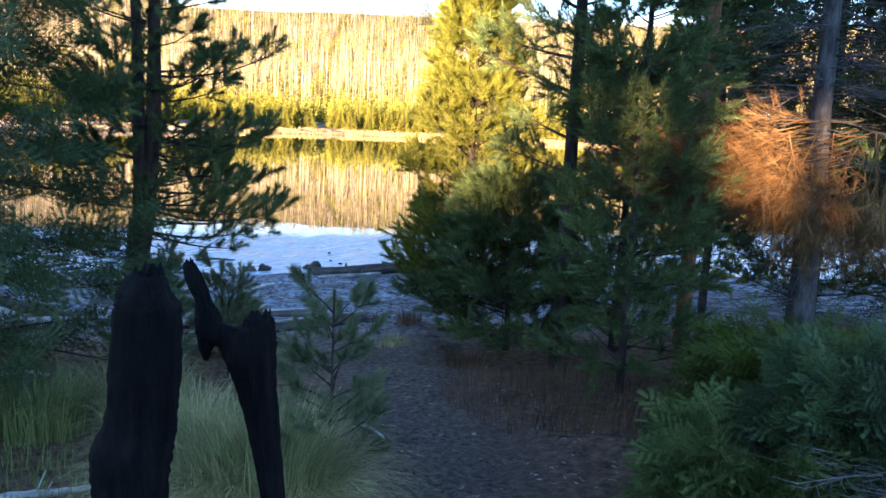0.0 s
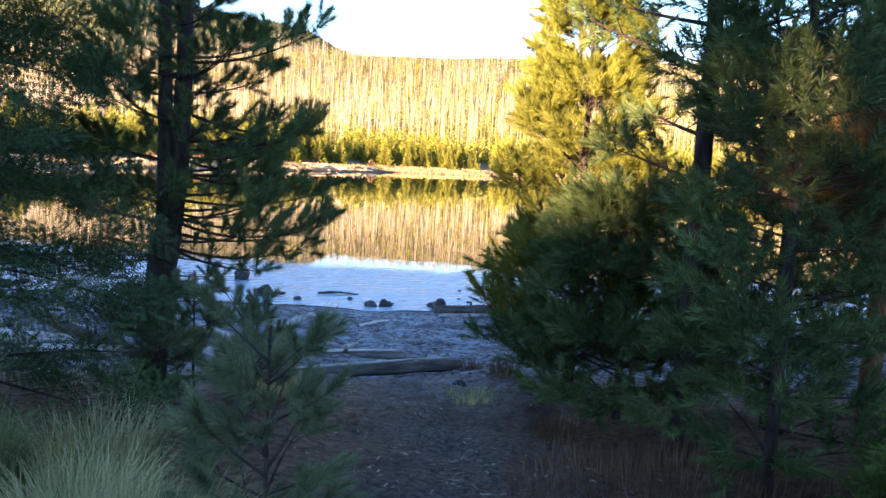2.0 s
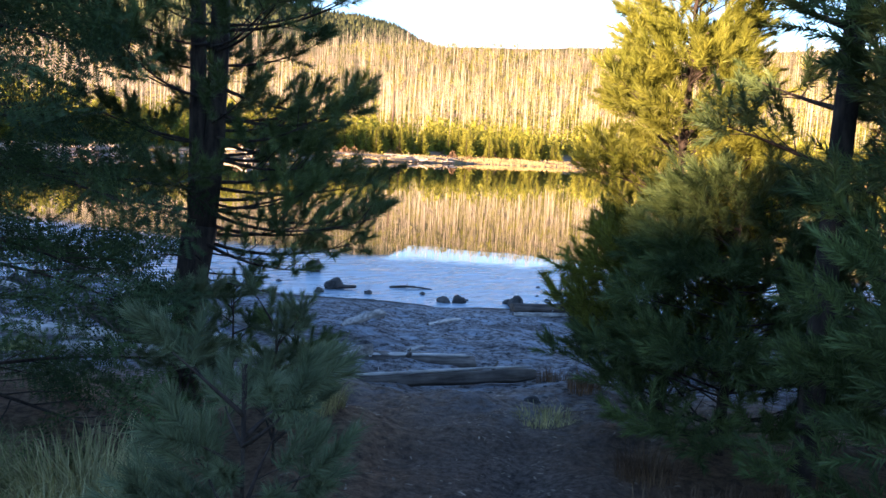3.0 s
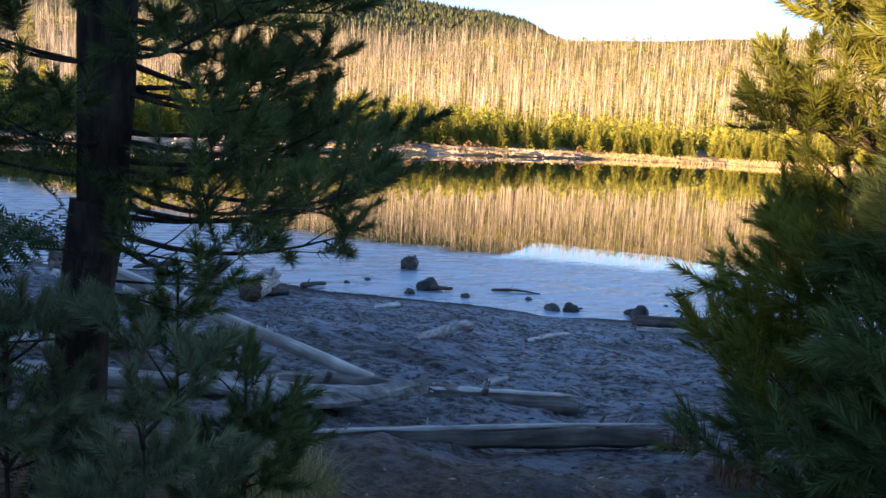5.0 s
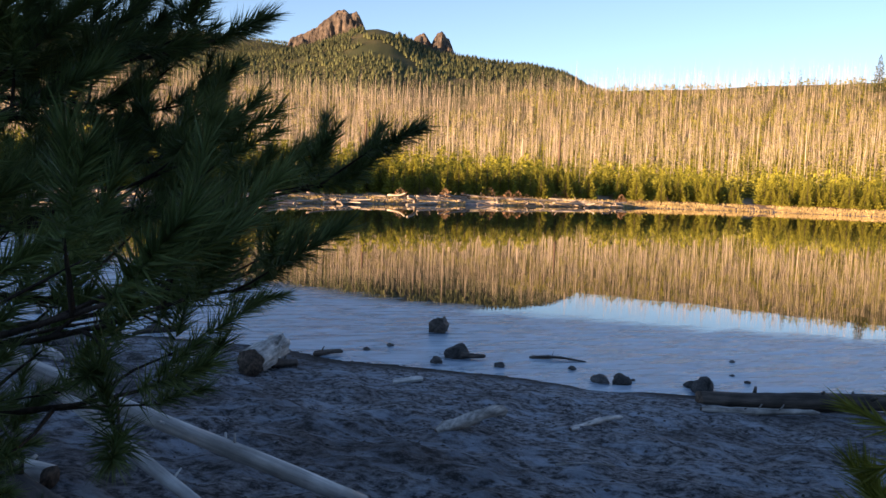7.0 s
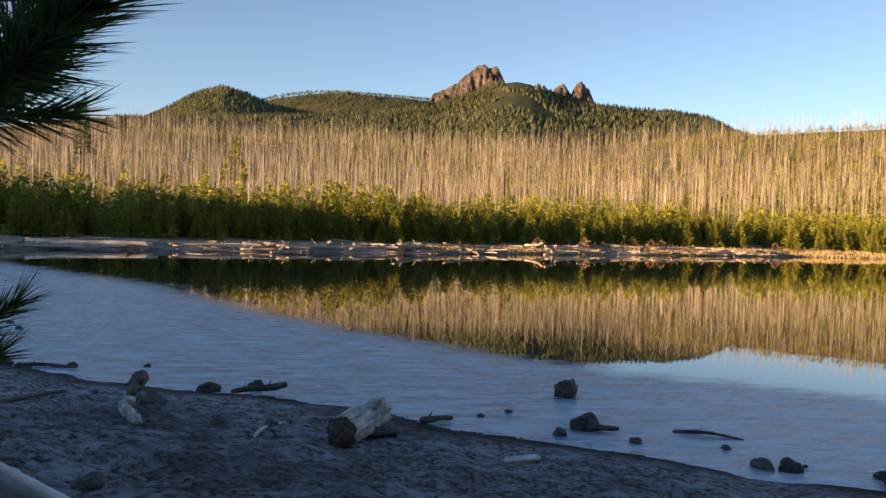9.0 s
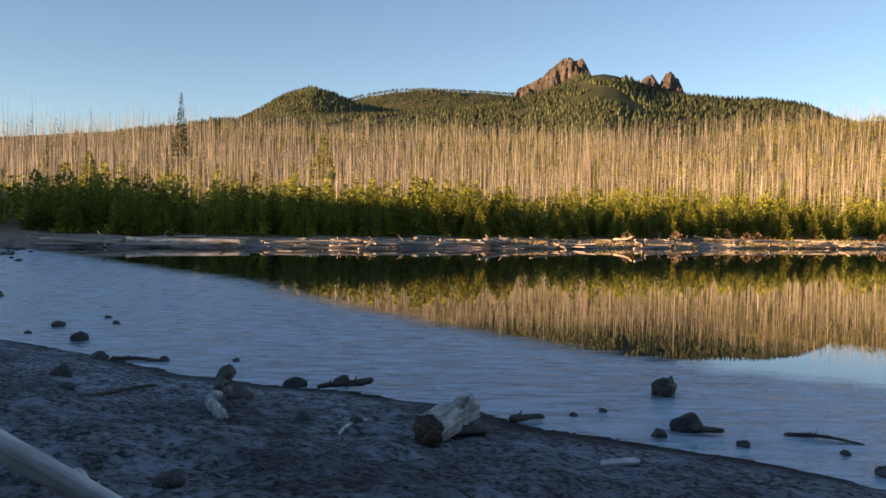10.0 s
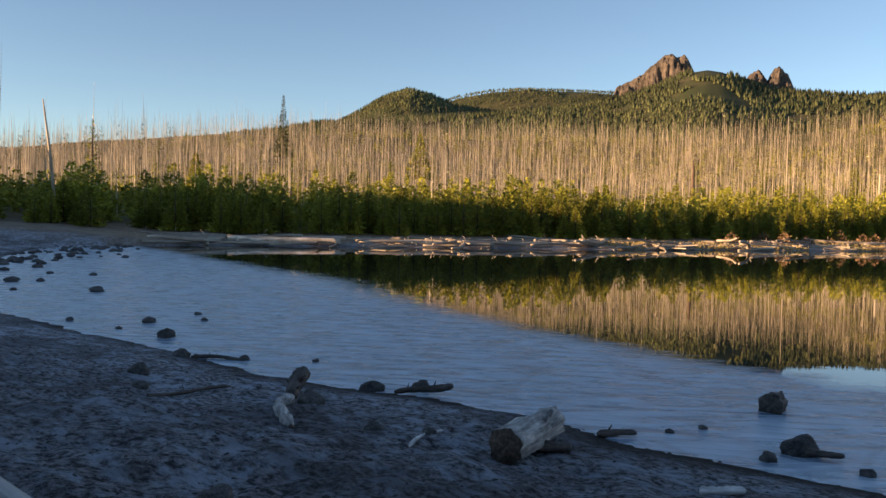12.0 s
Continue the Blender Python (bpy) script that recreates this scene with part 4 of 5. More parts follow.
front_log = lay("log", (-3.3, 7.28, 0.87), (-0.82, 9.25, 0.88), 0.075, 0.055, 1, "long weathered brown log with a pale top lying across the sand", bend=0.008, mats=BROWN, knots=6, end_scale=0.7)
bleached_skylit_top(front_log, 3.17, 0.07, 0.25, 0.99, 61)
lay("log", on(-4.3, 7.75, 0.05), on(-2.6, 8.75, 0.05), 0.08, 0.08, 2, "broad split grey log half sunk in sand", bend=0.0, squash=0.7, mats=GREY)


def split_plank():
    """A hollow split slab, tapering to a curled splinter."""
    rng = random.Random(3)
    a, b = Vector(on(-3.4, 8.28, 0.14)), Vector((-2.17, 8.98, 0.97))
    run = (b - a).normalized()
    side = run.cross(Vector((0, 0, 1))).normalized()
    v, f = [], []
    n, m = 22, 9
    for i in range(n + 1):
        u = i / n
        c = a.lerp(b, u) - Vector((0, 0, 0.09 * math.sin(math.pi * u)))
        wide = 0.15 * (1 - u ** 3.5) + 0.006 + rng.uniform(-0.008, 0.008)
        for k in range(m):
            q = 2 * k / (m - 1) - 1
            v.append(c + side * q * wide + Vector((0, 0, 0.05 - 0.06 * q * q + 0.008 * math.sin(7 * q + 9 * u) + rng.uniform(-0.004, 0.004))))
    for w in list(v):
        v.append(w - Vector((0, 0, 0.03)))
    top = (n + 1) * m
    for i in range(n):
        for k in range(m - 1):
            q = (i * m + k, i * m + k + 1, (i + 1) * m + k + 1, (i + 1) * m + k)
            f += [q, tuple(j + top for j in reversed(q))]
        for k in (0, m - 1):
            f.append((i * m + k, (i + 1) * m + k, (i + 1) * m + k + top, i * m + k + top))
    for i in (0, n):
        f += [(i * m + k, i * m + k + 1, i * m + k + 1 + top, i * m + k + top) for k in range(m - 1)]
    me = bpy.data.meshes.new("split_plank")
    me.from_pydata([tuple(w) for w in v], [], f)
    me.materials.append(M_DRIFT_GREY)
    tagged(new("split_plank", me), "splintered grey slab of driftwood with a raised tip", "driftwood")


split_plank()
lay("log", (-3.02, 9.7, 0.66), (-5.5, 7.98, 1.95), 0.043, 0.052, 4, "bleached grey log leaning up from the beach", bend=0.01, knots=9)
lay("log", (-3.36, 8.92, 0.79), (-4.62, 8.87, 1.28), 0.032, 0.04, 5, "slim bleached grey log leaning beside a thicker one", bend=0.01, knots=5)
buried_log = lay("log", (-3.7, 8.8, 0.66), (-1.56, 10.04, 0.62), 0.16, 0.12, 6, "thick weathered log half buried in the sand", bend=0.01, knots=4, mats=BROWN, end_scale=0.75)
bleached_skylit_top(buried_log, 2.47, 0.14, 0.4, 0.99, 64)
lay("log", (-3.3, 8.27, 0.88), (-4.75, 8.45, 1.13), 0.065, 0.05, 7, "dark wet log on the sand", mats=DARK)
lay("log", on(-6.2, 8.2, 0.1), on(-4.2, 8.6, 0.06), 0.07, 0.06, 8, "grey log among pines at the beach edge")
lay("driftwood_piece", on(-3.75, 11.75, 0.03), on(-3.85, 13.05, 0.1), 0.06, 0.03, 9, "curved pale driftwood with one raised end", bend=-0.22, knots=1, mats=GREY)
lay("driftwood_piece", on(-2.98, 12.8, 0.03), on(-2.85, 13.9, 0.04), 0.03, 0.02, 10, "short pale driftwood stick on sand", bend=0.05, knots=2)
lay("dark_log", (-2.42, 15.35, 0.14), (-0.3, 16.75, 0.16), 0.11, 0.1, 11, "dark waterlogged log at the shoreline", mats=DARK, bend=0.015)
lay("driftwood_piece", on(-2.3, 14.9, 0.03), on(-1.2, 15.6, 0.03), 0.05, 0.03, 12, "thin pale stick beside the dark log", mats=GREY)
lay("log_stub", (-7.1, 17.48, 0.1), (-7.2, 17.8, 0.09), 0.14, 0.125, 31, "dark waterlogged stub of a log frozen into the ice", bend=0.0, knots=2, sides=18, mats=[M_DRIFT_DARK, M_DRIFT_DARK])
lay("log_stub", on(-7.02, 13.05, 0.15), on(-7.6, 14.2, 0.16), 0.17, 0.15, 13, "short thick weathered log with a dark sawn end", bend=0.0, knots=3, sides=18, mats=GREY)
lay("branch_stub", on(-7.2, 13.6, 0.05), on(-7.02, 13.9, 0.07), 0.06, 0.05, 14, "broken branch lying beside a log", mats=DARK, knots=1)
lay("root_stub", on(-8.6, 11.75, 0.03), on(-10.2, 12.55, 0.08), 0.055, 0.065, 15, "gnarled driftwood branch with a knobbed end", bend=0.07, knots=5, mats=GREY)
lay("root_stub", on(-10.1, 12.5, 0.06), on(-10.75, 13.0, 0.22), 0.075, 0.1, 16, "knobby root end of driftwood", bend=0.04, knots=6, mats=DARK)
lay("stick", on(-10.2, 10.9, 0.02), on(-10.9, 12.1, 0.03), 0.025, 0.018, 17, "dark thin stick on frosted sand", mats=DARK)
lay("stick", (-10.35, 14.1, 0.04), (-9.95, 14.75, 0.14), 0.035, 0.05, 18, "dark broken branch at the water's edge", mats=DARK, bend=0.08, knots=5)
lay("stick", (-7.5, 14.8, 0.05), (-7.3, 15.2, 0.04), 0.045, 0.03, 19, "dark sunken branch in thin ice", mats=DARK, knots=3)
lay("stick", (-5.1, 16.7, 0.03), (-4.35, 17.0, 0.02), 0.025, 0.012, 20, "dark stick frozen into the ice", mats=DARK, knots=1)
lay("stick", (-5.95, 15.95, 0.05), (-5.55, 16.2, 0.06), 0.045, 0.03, 21, "dark stub beside a stone in the ice", mats=DARK, knots=1)
lay("stick", (-14.4, 12.9, 0.03), (-13.7, 13.5, 0.03), 0.035, 0.02, 22, "dark twig at the water's edge", mats=DARK)
lay("stick", on(-7.6, 12.4, 0.02), on(-8.0, 13.1, 0.03), 0.02, 0.012, 23, "small forked pale twig on sand")
lay("stick", on(-0.42, 5.14, 0.015), on(-0.26, 5.02, 0.015), 0.012, 0.007, 24, "pale stick at the path's edge", knots=0)
lay("stick", on(-1.95, 3.9, 0.02), on(-1.45, 4.1, 0.03), 0.022, 0.015, 25, "grey stick in grass", knots=2)
lay("stick", on(-2.75, 5.3, 0.2), on(-2.35, 5.25, 0.22), 0.018, 0.014, 26, "pale stick caught in grass", knots=1)
lay("stick", on(-2.6, 11.5, 0.012), on(-2.25, 11.8, 0.012), 0.014, 0.008, 27, "thin stick on sand", knots=1, mats=GREY)
lay("stick", on(-5.6, 13.9, 0.02), on(-5.3, 14.1, 0.04), 0.04, 0.03, 29, "small grey chunk of driftwood", knots=0)
lay("driftwood_log", (-63.3, 33.6, 0.55), (-59.6, 41.8, 0.32), 0.3, 0.2, 33, "long bright sun-bleached trunk lying on the far beach", mats=[M_DRIFT_FAR, M_DRIFT_FAR], knots=2)
lay("driftwood_piece", on(-2.2, 10.0, 0.02), on(-2.1, 10.12, 0.08), 0.03, 0.012, 30, "white chip of driftwood on sand", knots=0)


def stone_mesh(seed):
    bm = bmesh.new()
    bmesh.ops.create_icosphere(bm, subdivisions=3, radius=0.5)
    rng = random.Random(seed)
    off = Vector([rng.uniform(0, 50) for _ in range(3)])
    for v in bm.verts:
        k = 1 + 0.45 * noise.noise(v.co * 2.2 + off) + 0.18 * noise.noise(v.co * 6 + off)
        v.co = Vector((v.co.x * k, v.co.y * k * 0.85, max(v.co.z * k * 0.72, -0.2)))
    me = bpy.data.meshes.new("stone")
    bm.to_mesh(me)
    bm.free()
    me.materials.append(M_ROCK)
    me.polygons.foreach_set("use_smooth", [True] * len(me.polygons))
    return me


STONES = [stone_mesh(k) for k in range(6)]
srng = random.Random(77)


def stone(x, y, w, z=None, label="dark rounded stone standing in thin ice", group="stones in the ice", tall=1.0):
    ob = new("stone", srng.choice(STONES))
    ob.matrix_world = pose(x, y, 0.1 * w if z is None else z, 0, 0, srng.uniform(0, 360)) @ Matrix.Diagonal((w, w, w * tall, 1))
    tagged(ob, label, "stone", group)


for x, y, w in ((-16.8, 13.3, 0.42), (-18.97, 13.66, 0.33), (-19.85, 15.03, 0.2), (-18.8, 14.8, 0.2), (-18.3, 12.86, 0.16), (-20.1, 12.35, 0.2), (-10.56, 14.67, 0.3),
                (-13.1, 14.44, 0.14), (-13.8, 13.54, 0.2), (-7.1, 16.1, 0.13), (-7.2, 15.63, 0.12), (-4.9, 16.93, 0.11), (-4.35, 16.45, 0.14), (-3.8, 16.0, 0.26),
                (-3.47, 16.35, 0.08), (-2.63, 18.44, 0.1), (-5.2, 15.93, 0.18), (-2.2, 17.2, 0.1), (-2.45, 17.5, 0.08)):
    stone(x, y, w * 0.85)
stone(-5.95, 16.1, 0.4, label="large dark stone in thin ice by the shore")
stone(-6.0, 15.6, 0.2)
stone(-3.55, 16.1, 0.24, tall=1.2)
stone(-2.6, 16.35, 0.34, label="dark stone at the water's edge", tall=1.2)
stone(-2.75, 16.5, 0.2)
for x, y, w in ((-12.46, 11.49, 0.3), (-8.3, 12.5, 0.22), (-9.7, 12.55, 0.32), (-6.56, 10.2, 0.24), (-10.79, 14.05, 0.34), (-14.45, 12.75, 0.3), (-7.88, 12.84, 0.14), (-11.4, 11.2, 0.2)):
    stone(x, y, w, ground_at(x, y) + 0.05 * w, "half-buried grey stone on the frosted beach", "stones on the beach")
stone(-0.62, 8.2, 0.13, ground_at(-0.62, 8.2), "grey stone beside the young pine", "stones on the beach")
for k in range(95):
    x = srng.uniform(-62, -26) if k % 3 == 0 else srng.uniform(-60, -42)
    y = float(np.interp(x, [p[0] for p in NEAR_SHORE], [p[1] for p in NEAR_SHORE])) + srng.gauss(0.9, 1.4) + (srng.uniform(0, 4) if x < -45 else 0)
    stone(x, y, srng.uniform(0.18, 0.55), tall=0.7, label="dark stone in the shallows of the bay", group="stones in the bay")


def pebbles_and_litter():
    rng = np.random.default_rng(17)
    chip = np.array([(-0.5, -0.2, 0), (0.5, -0.25, 0.02), (0.55, 0.2, 0), (-0.45, 0.25, 0.03), (0, 0, 0.22)])
    faces = np.array([(0, 1, 4), (1, 2, 4), (2, 3, 4), (3, 0, 4)])

    def strew(name, x, y, size, mat, label, category):
        z = terrain(x, y)[0]
        turn = rng.uniform(0, 6.28, len(x))
        c, s, o = np.cos(turn), np.sin(turn), 0 * turn
        r = np.stack([np.stack([c, -s, o], 1), np.stack([s, c, o], 1), np.stack([o, o, o + 1], 1)], 1)
        v, f = scattered(chip, faces, np.stack([x, y, z - 0.002], 1), r, size)
        tagged(new(name, mesh_from(name, v, f, [mat])), label, category, kind="stuff")

    n = 3200
    y = rng.uniform(1.5, 8.5, n)
    x = np.interp(y, [0, 2.5, 4.5, 6.5, 8.5], [0.15, 0.3, 0.1, -0.35, -0.9]) + rng.normal(0, 0.75, n)
    size = np.stack([rng.uniform(0.012, 0.06, n), rng.uniform(0.008, 0.02, n), rng.uniform(0.01, 0.03, n)], 1)
    strew("wood_chips", x, y, size, M_LITTER, "scattered wood chips and dry needles along the path", "litter")
    n = 2600
    x, y = rng.uniform(-14, 1, n), rng.uniform(8, 15.5, n)
    strew("pebbles", x, y, np.stack([rng.uniform(0.015, 0.06, n)] * 3, 1) * [[1, 1, 1.2]], M_ROCK, "small dark pebbles and bark bits on the sand", "pebbles")


pebbles_and_litter()


def grass(name, x, y, radius, height, count, seed, mat, label, droop=0.6, kind=""):
    """A tussock of arching blades."""
    rng = np.random.default_rng(seed)
    g = ground_at(x, y)
    a, rr = rng.uniform(0, 6.283, count), radius * 0.55 * np.sqrt(rng.uniform(0, 1, count))
    p = np.stack([np.cos(a) * rr, np.sin(a) * rr, 0 * a - 0.02], 1)
    if kind:
        p[:, 2] += terrain(x + p[:, 0], y + p[:, 1])[0] - g
    b = a + rng.normal(0, 0.7, count)
    d = np.stack([np.cos(b), np.sin(b), 0 * b], 1)
    h = height * rng.uniform(0.55, 1.1, count)[:, None]
    out = (0.62 * droop * rng.uniform(0.2, 1.3, count))[:, None] * h
    w = np.stack([-np.sin(b), np.cos(b), 0 * b], 1) * 0.0028
    up = np.array([[0, 0, 1.0]])
    rows = []
    for u in (0, 0.4, 0.75, 1.0):
        c = p + d * out * u ** 1.5 + up * h * (u - 0.68 * droop * u ** 2.6)
        rows += [c - w * (1.05 - u), c + w * (1.05 - u)]
    v = np.stack(rows, 1).reshape(-1, 3)
    q = np.array([(0, 1, 3, 2), (2, 3, 5, 4), (4, 5, 7, 6)])
    f = (q[None] + (np.arange(count) * 8)[:, None, None]).reshape(-1, 4)
    ob = thing(name, x, y, g, label, "grass", "" if kind else "tussocks", mesh_from(name, v, f, [mat]))
    tagged(ob, kind=kind)


def blades(rng, radius, height, count, droop, width=0.0034):
    """Blades that rise from one crown and arch over, as arrays."""
    a, rr = rng.uniform(0, 6.283, count), radius * np.sqrt(rng.uniform(0, 1, count))
    p = np.stack([np.cos(a) * rr, np.sin(a) * rr, 0 * a - 0.02], 1)
    b = a + rng.normal(0, 0.5, count)
    d = np.stack([np.cos(b), np.sin(b), 0 * b], 1)
    h = height * rng.uniform(0.6, 1.1, count)[:, None]
    fall = (droop * rng.uniform(0.35, 1.25, count))[:, None]
    w = np.stack([-np.sin(b), np.cos(b), 0 * b], 1) * width / 2
    up = np.array([[0, 0, 1.0]])
    rows = []
    for u in (0, 0.25, 0.5, 0.75, 1.0):
        c = p + d * h * fall * 0.75 * u ** 1.6 + up * h * (1.25 * u - fall * 0.85 * u ** 2.4)
        rows += [c - w * (1.08 - u), c + w * (1.08 - u)]
    v = np.stack(rows, 1).reshape(-1, 3)
    q = np.array([(2 * i, 2 * i + 1, 2 * i + 3, 2 * i + 2) for i in range(4)])
    return v, (q[None] + (np.arange(count) * 10)[:, None, None]).reshape(-1, 4)


def mop(label, x, y, radius, height, seed):
    """A round bunchgrass tussock: green blades inside, dry ones arching out."""
    rng = np.random.default_rng(seed)
    root = thing("grass_tussock", x, y, ground_at(x, y), label, "grass", "tussocks")
    v, f = blades(rng, radius * 0.8, height * 0.95, 1500, 0.75)
    part("green_tuft", mesh_from("green_tuft", v, f, [M_GRASS_GREEN]), root, "green inner blades")
    v, f = blades(rng, radius, height, 2600, 1.15)
    part("dry_tuft", mesh_from("dry_tuft", v, f, [M_GRASS]), root, "dry straw-coloured arching blades")
    v, f = blades(rng, radius * 1.1, height * 0.7, 600, 1.25)
    part("dead_skirt", mesh_from("dead_skirt", v, f, [M_LITTER]), root, "brown dead blades at the foot")


mop("large round tussock of arching pale bunchgrass beside the path", -0.66, 3.75, 0.28, 0.66, 1)
mop("round tussock of arching bunchgrass behind a burnt stump", -1.0, 3.9, 0.24, 0.62, 2)
grass("grass_tussock", -1.25, 4.35, 0.4, 0.7, 1000, 3, M_GRASS, "pale bunchgrass tussock behind a burnt stump", 0.8)
grass("grass_tussock", -1.7, 5.1, 0.45, 0.6, 1000, 4, M_GRASS, "dry bunchgrass tussock under a pine", 0.7)
grass("grass_tussock", -2.2, 4.8, 0.5, 0.6, 1100, 5, M_GRASS_GREEN, "green bunchgrass tussock under a fir", 0.7)
grass("grass", -2.3, 4.6, 2.0, 0.26, 2600, 6, M_GRASS_GREEN, "short grass under the trees", 0.7, "stuff")
grass("grass", 0.95, 5.9, 1.6, 0.22, 2600, 7, M_SHRUB_RED, "short russet grass at the path's edge", 0.6, "stuff")
grass("grass_tussock", -0.3, 8.5, 0.25, 0.24, 220, 8, M_SHRUB_RED, "russet dry tuft at the foot of a young pine", 0.6)
grass("grass_tussock", -0.68, 9.3, 0.25, 0.22, 180, 9, M_SHRUB_RED, "russet dry tuft at the end of a log", 0.6)
grass("grass_tussock", 0.25, 6.85, 0.3, 0.25, 350, 10, M_SHRUB_RED, "brown dry tuft beside the path", 0.6)
grass("grass_tussock", -1.75, 7.0, 0.4, 0.35, 700, 13, M_GRASS, "pale grass clump round a sapling", 0.85)
grass("grass_tussock", -0.45, 7.75, 0.34, 0.2, 300, 12, M_GRASS, "low pale tuft beside the path", 0.9)
grass("grass_tussock", -4.6, 7.6, 0.3, 0.22, 350, 11, M_GRASS_GREEN, "small green tuft on the beach", 0.6)


# the far shore
def shore_conifers():
    """Young conifers in a band behind the far beach."""
    kinds = []
    for k in range(5):
        rng = np.random.default_rng(200 + k)
        v, f = conifer_piece(rng, 1200, 0.22 + 0.025 * k, 0.02, 0.66)
        crown = mesh_from("crown", v, f, [M_FARGREEN])
        g = Geo()
        g.tube([(0, 0, -0.05), (0, 0, 0.5), (0, 0, 0.96)], [0.018, 0.012, 0.003], 5)
        kinds.append((crown, g.mesh("trunk", [M_BARK])))
    rng = random.Random(9)
    count, behind = 0, []
    shore = FAR_SHORE[2:] + [(-66, 24), (-68, 18), (-69, 10)]
    for (ax, ay), (bx, by) in list(zip(shore, shore[1:])):
        ln = math.hypot(bx - ax, by - ay)
        nx, ny = (by - ay) / ln, -(bx - ax) / ln
        if nx * (ax + 1) + ny * (ay - 7) < 0:
            nx, ny = -nx, -ny
        for row in range(6):
            gap = 1.35 if row < 2 else 1.5
            for i in range(int(ln / gap)):
                u, back = (i + rng.random()) / (ln / gap), 9.0 + row * 2.4 + rng.uniform(-1.5, 1.5)
                x, y = ax + (bx - ax) * u + nx * back, ay + (by - ay) * u + ny * back
                h = rng.uniform(2.8, 5.2) * (0.85 + 0.07 * row)
                if row >= 2:
                    behind.append((x, y, h))
                    continue
                root = thing("shore_conifer", x, y, ground_at(x, y), "young yellow-green conifer behind the far beach", "conifer", "young conifers on the far shore")
                root.scale = (h * rng.uniform(0.9, 1.2), h, h)
                root.rotation_euler = (0, 0, rng.uniform(0, 6.28))
                c, t = kinds[count % 5]
                part("crown", c, root)
                part("trunk", t, root)
                count += 1
    p = np.array(behind)
    v, f = conifer_piece(np.random.default_rng(207), 280, 0.26, 0.02, 1.05)
    g = np.random.default_rng(208)
    at = np.stack([p[:, 0], p[:, 1], terrain(p[:, 0], p[:, 1])[0]], 1)
    v, f = scattered(v, f, at, frames_of(np.tile([[0, 0, 1.0]], (len(p), 1)), g), np.stack([p[:, 2] * 1.05, p[:, 2], p[:, 2]], 1))
    tagged(new("conifer_thicket", mesh_from("conifer_thicket", v, f, [M_FARGREEN])), "dense thicket of young conifers behind the far beach", "young trees", kind="stuff")


def far_point(az, dist):
    a = math.radians(az)
    return PLAN_X - dist * math.sin(a), PLAN_Y + dist * math.cos(a)


def burnt_slope():
    """Dead standing trunks and young growth on the slope behind the far shore."""
    rng = np.random.default_rng(301)
    n = 62000
    az, dist = rng.uniform(-36, 88, n), np.sqrt(rng.uniform(80 ** 2, 430 ** 2, n))
    x, y = PLAN_X - dist * np.sin(np.radians(az)), PLAN_Y + dist * np.cos(np.radians(az))
    df, dn = to_line(x, y, FAR_SHORE), to_line(x, y, NEAR_SHORE)
    ok = (df < dn) & ~in_lake(x, y) & (df > 26) & (df < 330)
    x, y, df = x[ok], y[ok], df[ok]
    z = terrain(x, y)[0]
    dens = relief(x, y, 70, 51)
    snag = rng.uniform(0, 1, len(x)) < (0.36 + 0.16 * dens) * np.clip(df / 110, 0.3, 1.0)
    # one bare trunk with a few stubs
    g = Geo()
    g.tube([(0, 0, -0.03), (0.004, 0, 0.45), (0, 0.004, 1.0)], [0.5, 0.36, 0.05], 4, cap=False)
    tv = np.array([tuple(v) for v in g.v])
    tf = [q for q in g.f]
    tri = np.array([(a, b, c) for a, b, c, d in tf] + [(a, c, d) for a, b, c, d in tf])
    stubs = []
    for k in range(5):
        a, h = rng.uniform(0, 6.28), rng.uniform(0.35, 0.95)
        d = np.array([math.cos(a), math.sin(a), 0])
        stubs += [d * 0.2 + [0, 0, h], d * 0.2 + [0, 0, h + 0.012], d * rng.uniform(2.0, 4.0) + [0, 0, h + rng.uniform(-0.02, 0.04)]]
    tri = np.concatenate([tri, len(tv) + np.arange(len(stubs)).reshape(-1, 3)])
    tv = np.concatenate([tv, np.array(stubs)])
    sx, sy, sz = x[snag], y[snag], z[snag]
    k = len(sx)
    h = rng.uniform(5.5, 12.5, k) * np.where(rng.uniform(0, 1, k) < 0.12, 1.35, 1)
    w = h * rng.uniform(0.0055, 0.011, k)
    lean = np.stack([rng.normal(0, 0.022, k), rng.normal(0, 0.022, k), np.ones(k)], 1)
    v, f = scattered(tv, tri, np.stack([sx, sy, sz], 1), frames_of(lean, rng), np.stack([w, w, h], 1))
    tagged(new("dead_trunks", mesh_from("dead_trunks", v, f, [M_SNAG])), "thousands of bleached fire-killed trunks standing on the slope", "dead trees", kind="stuff")
    bearing = np.degrees(np.arctan2(-(x - PLAN_X), y - PLAN_Y))
    young = ~snag & (rng.uniform(0, 1, len(x)) < (0.2 + 0.5 * np.clip((48 - bearing) / 35, 0, 1)) * np.clip(1.35 - df / 260, 0.4, 1.3) + 0.42 * dens + 0.4 * np.clip((115 - df) / 80, 0, 1))
    yx, yy, yz = x[young], y[young], z[young]
    k = len(yx)
    cv, cf = conifer_piece(np.random.default_rng(310), 25, 0.27, 0.02, 2.0)
    h = rng.uniform(1.6, 4.6, k)
    v, f = scattered(cv, cf, np.stack([yx, yy, yz], 1), frames_of(np.tile([[0, 0, 1.0]], (k, 1)), rng), np.stack([h, h, h], 1))
    tagged(new("young_growth", mesh_from("young_growth", v, f, [M_FARGREEN])), "young green conifers growing among dead trunks", "young trees", kind="stuff")


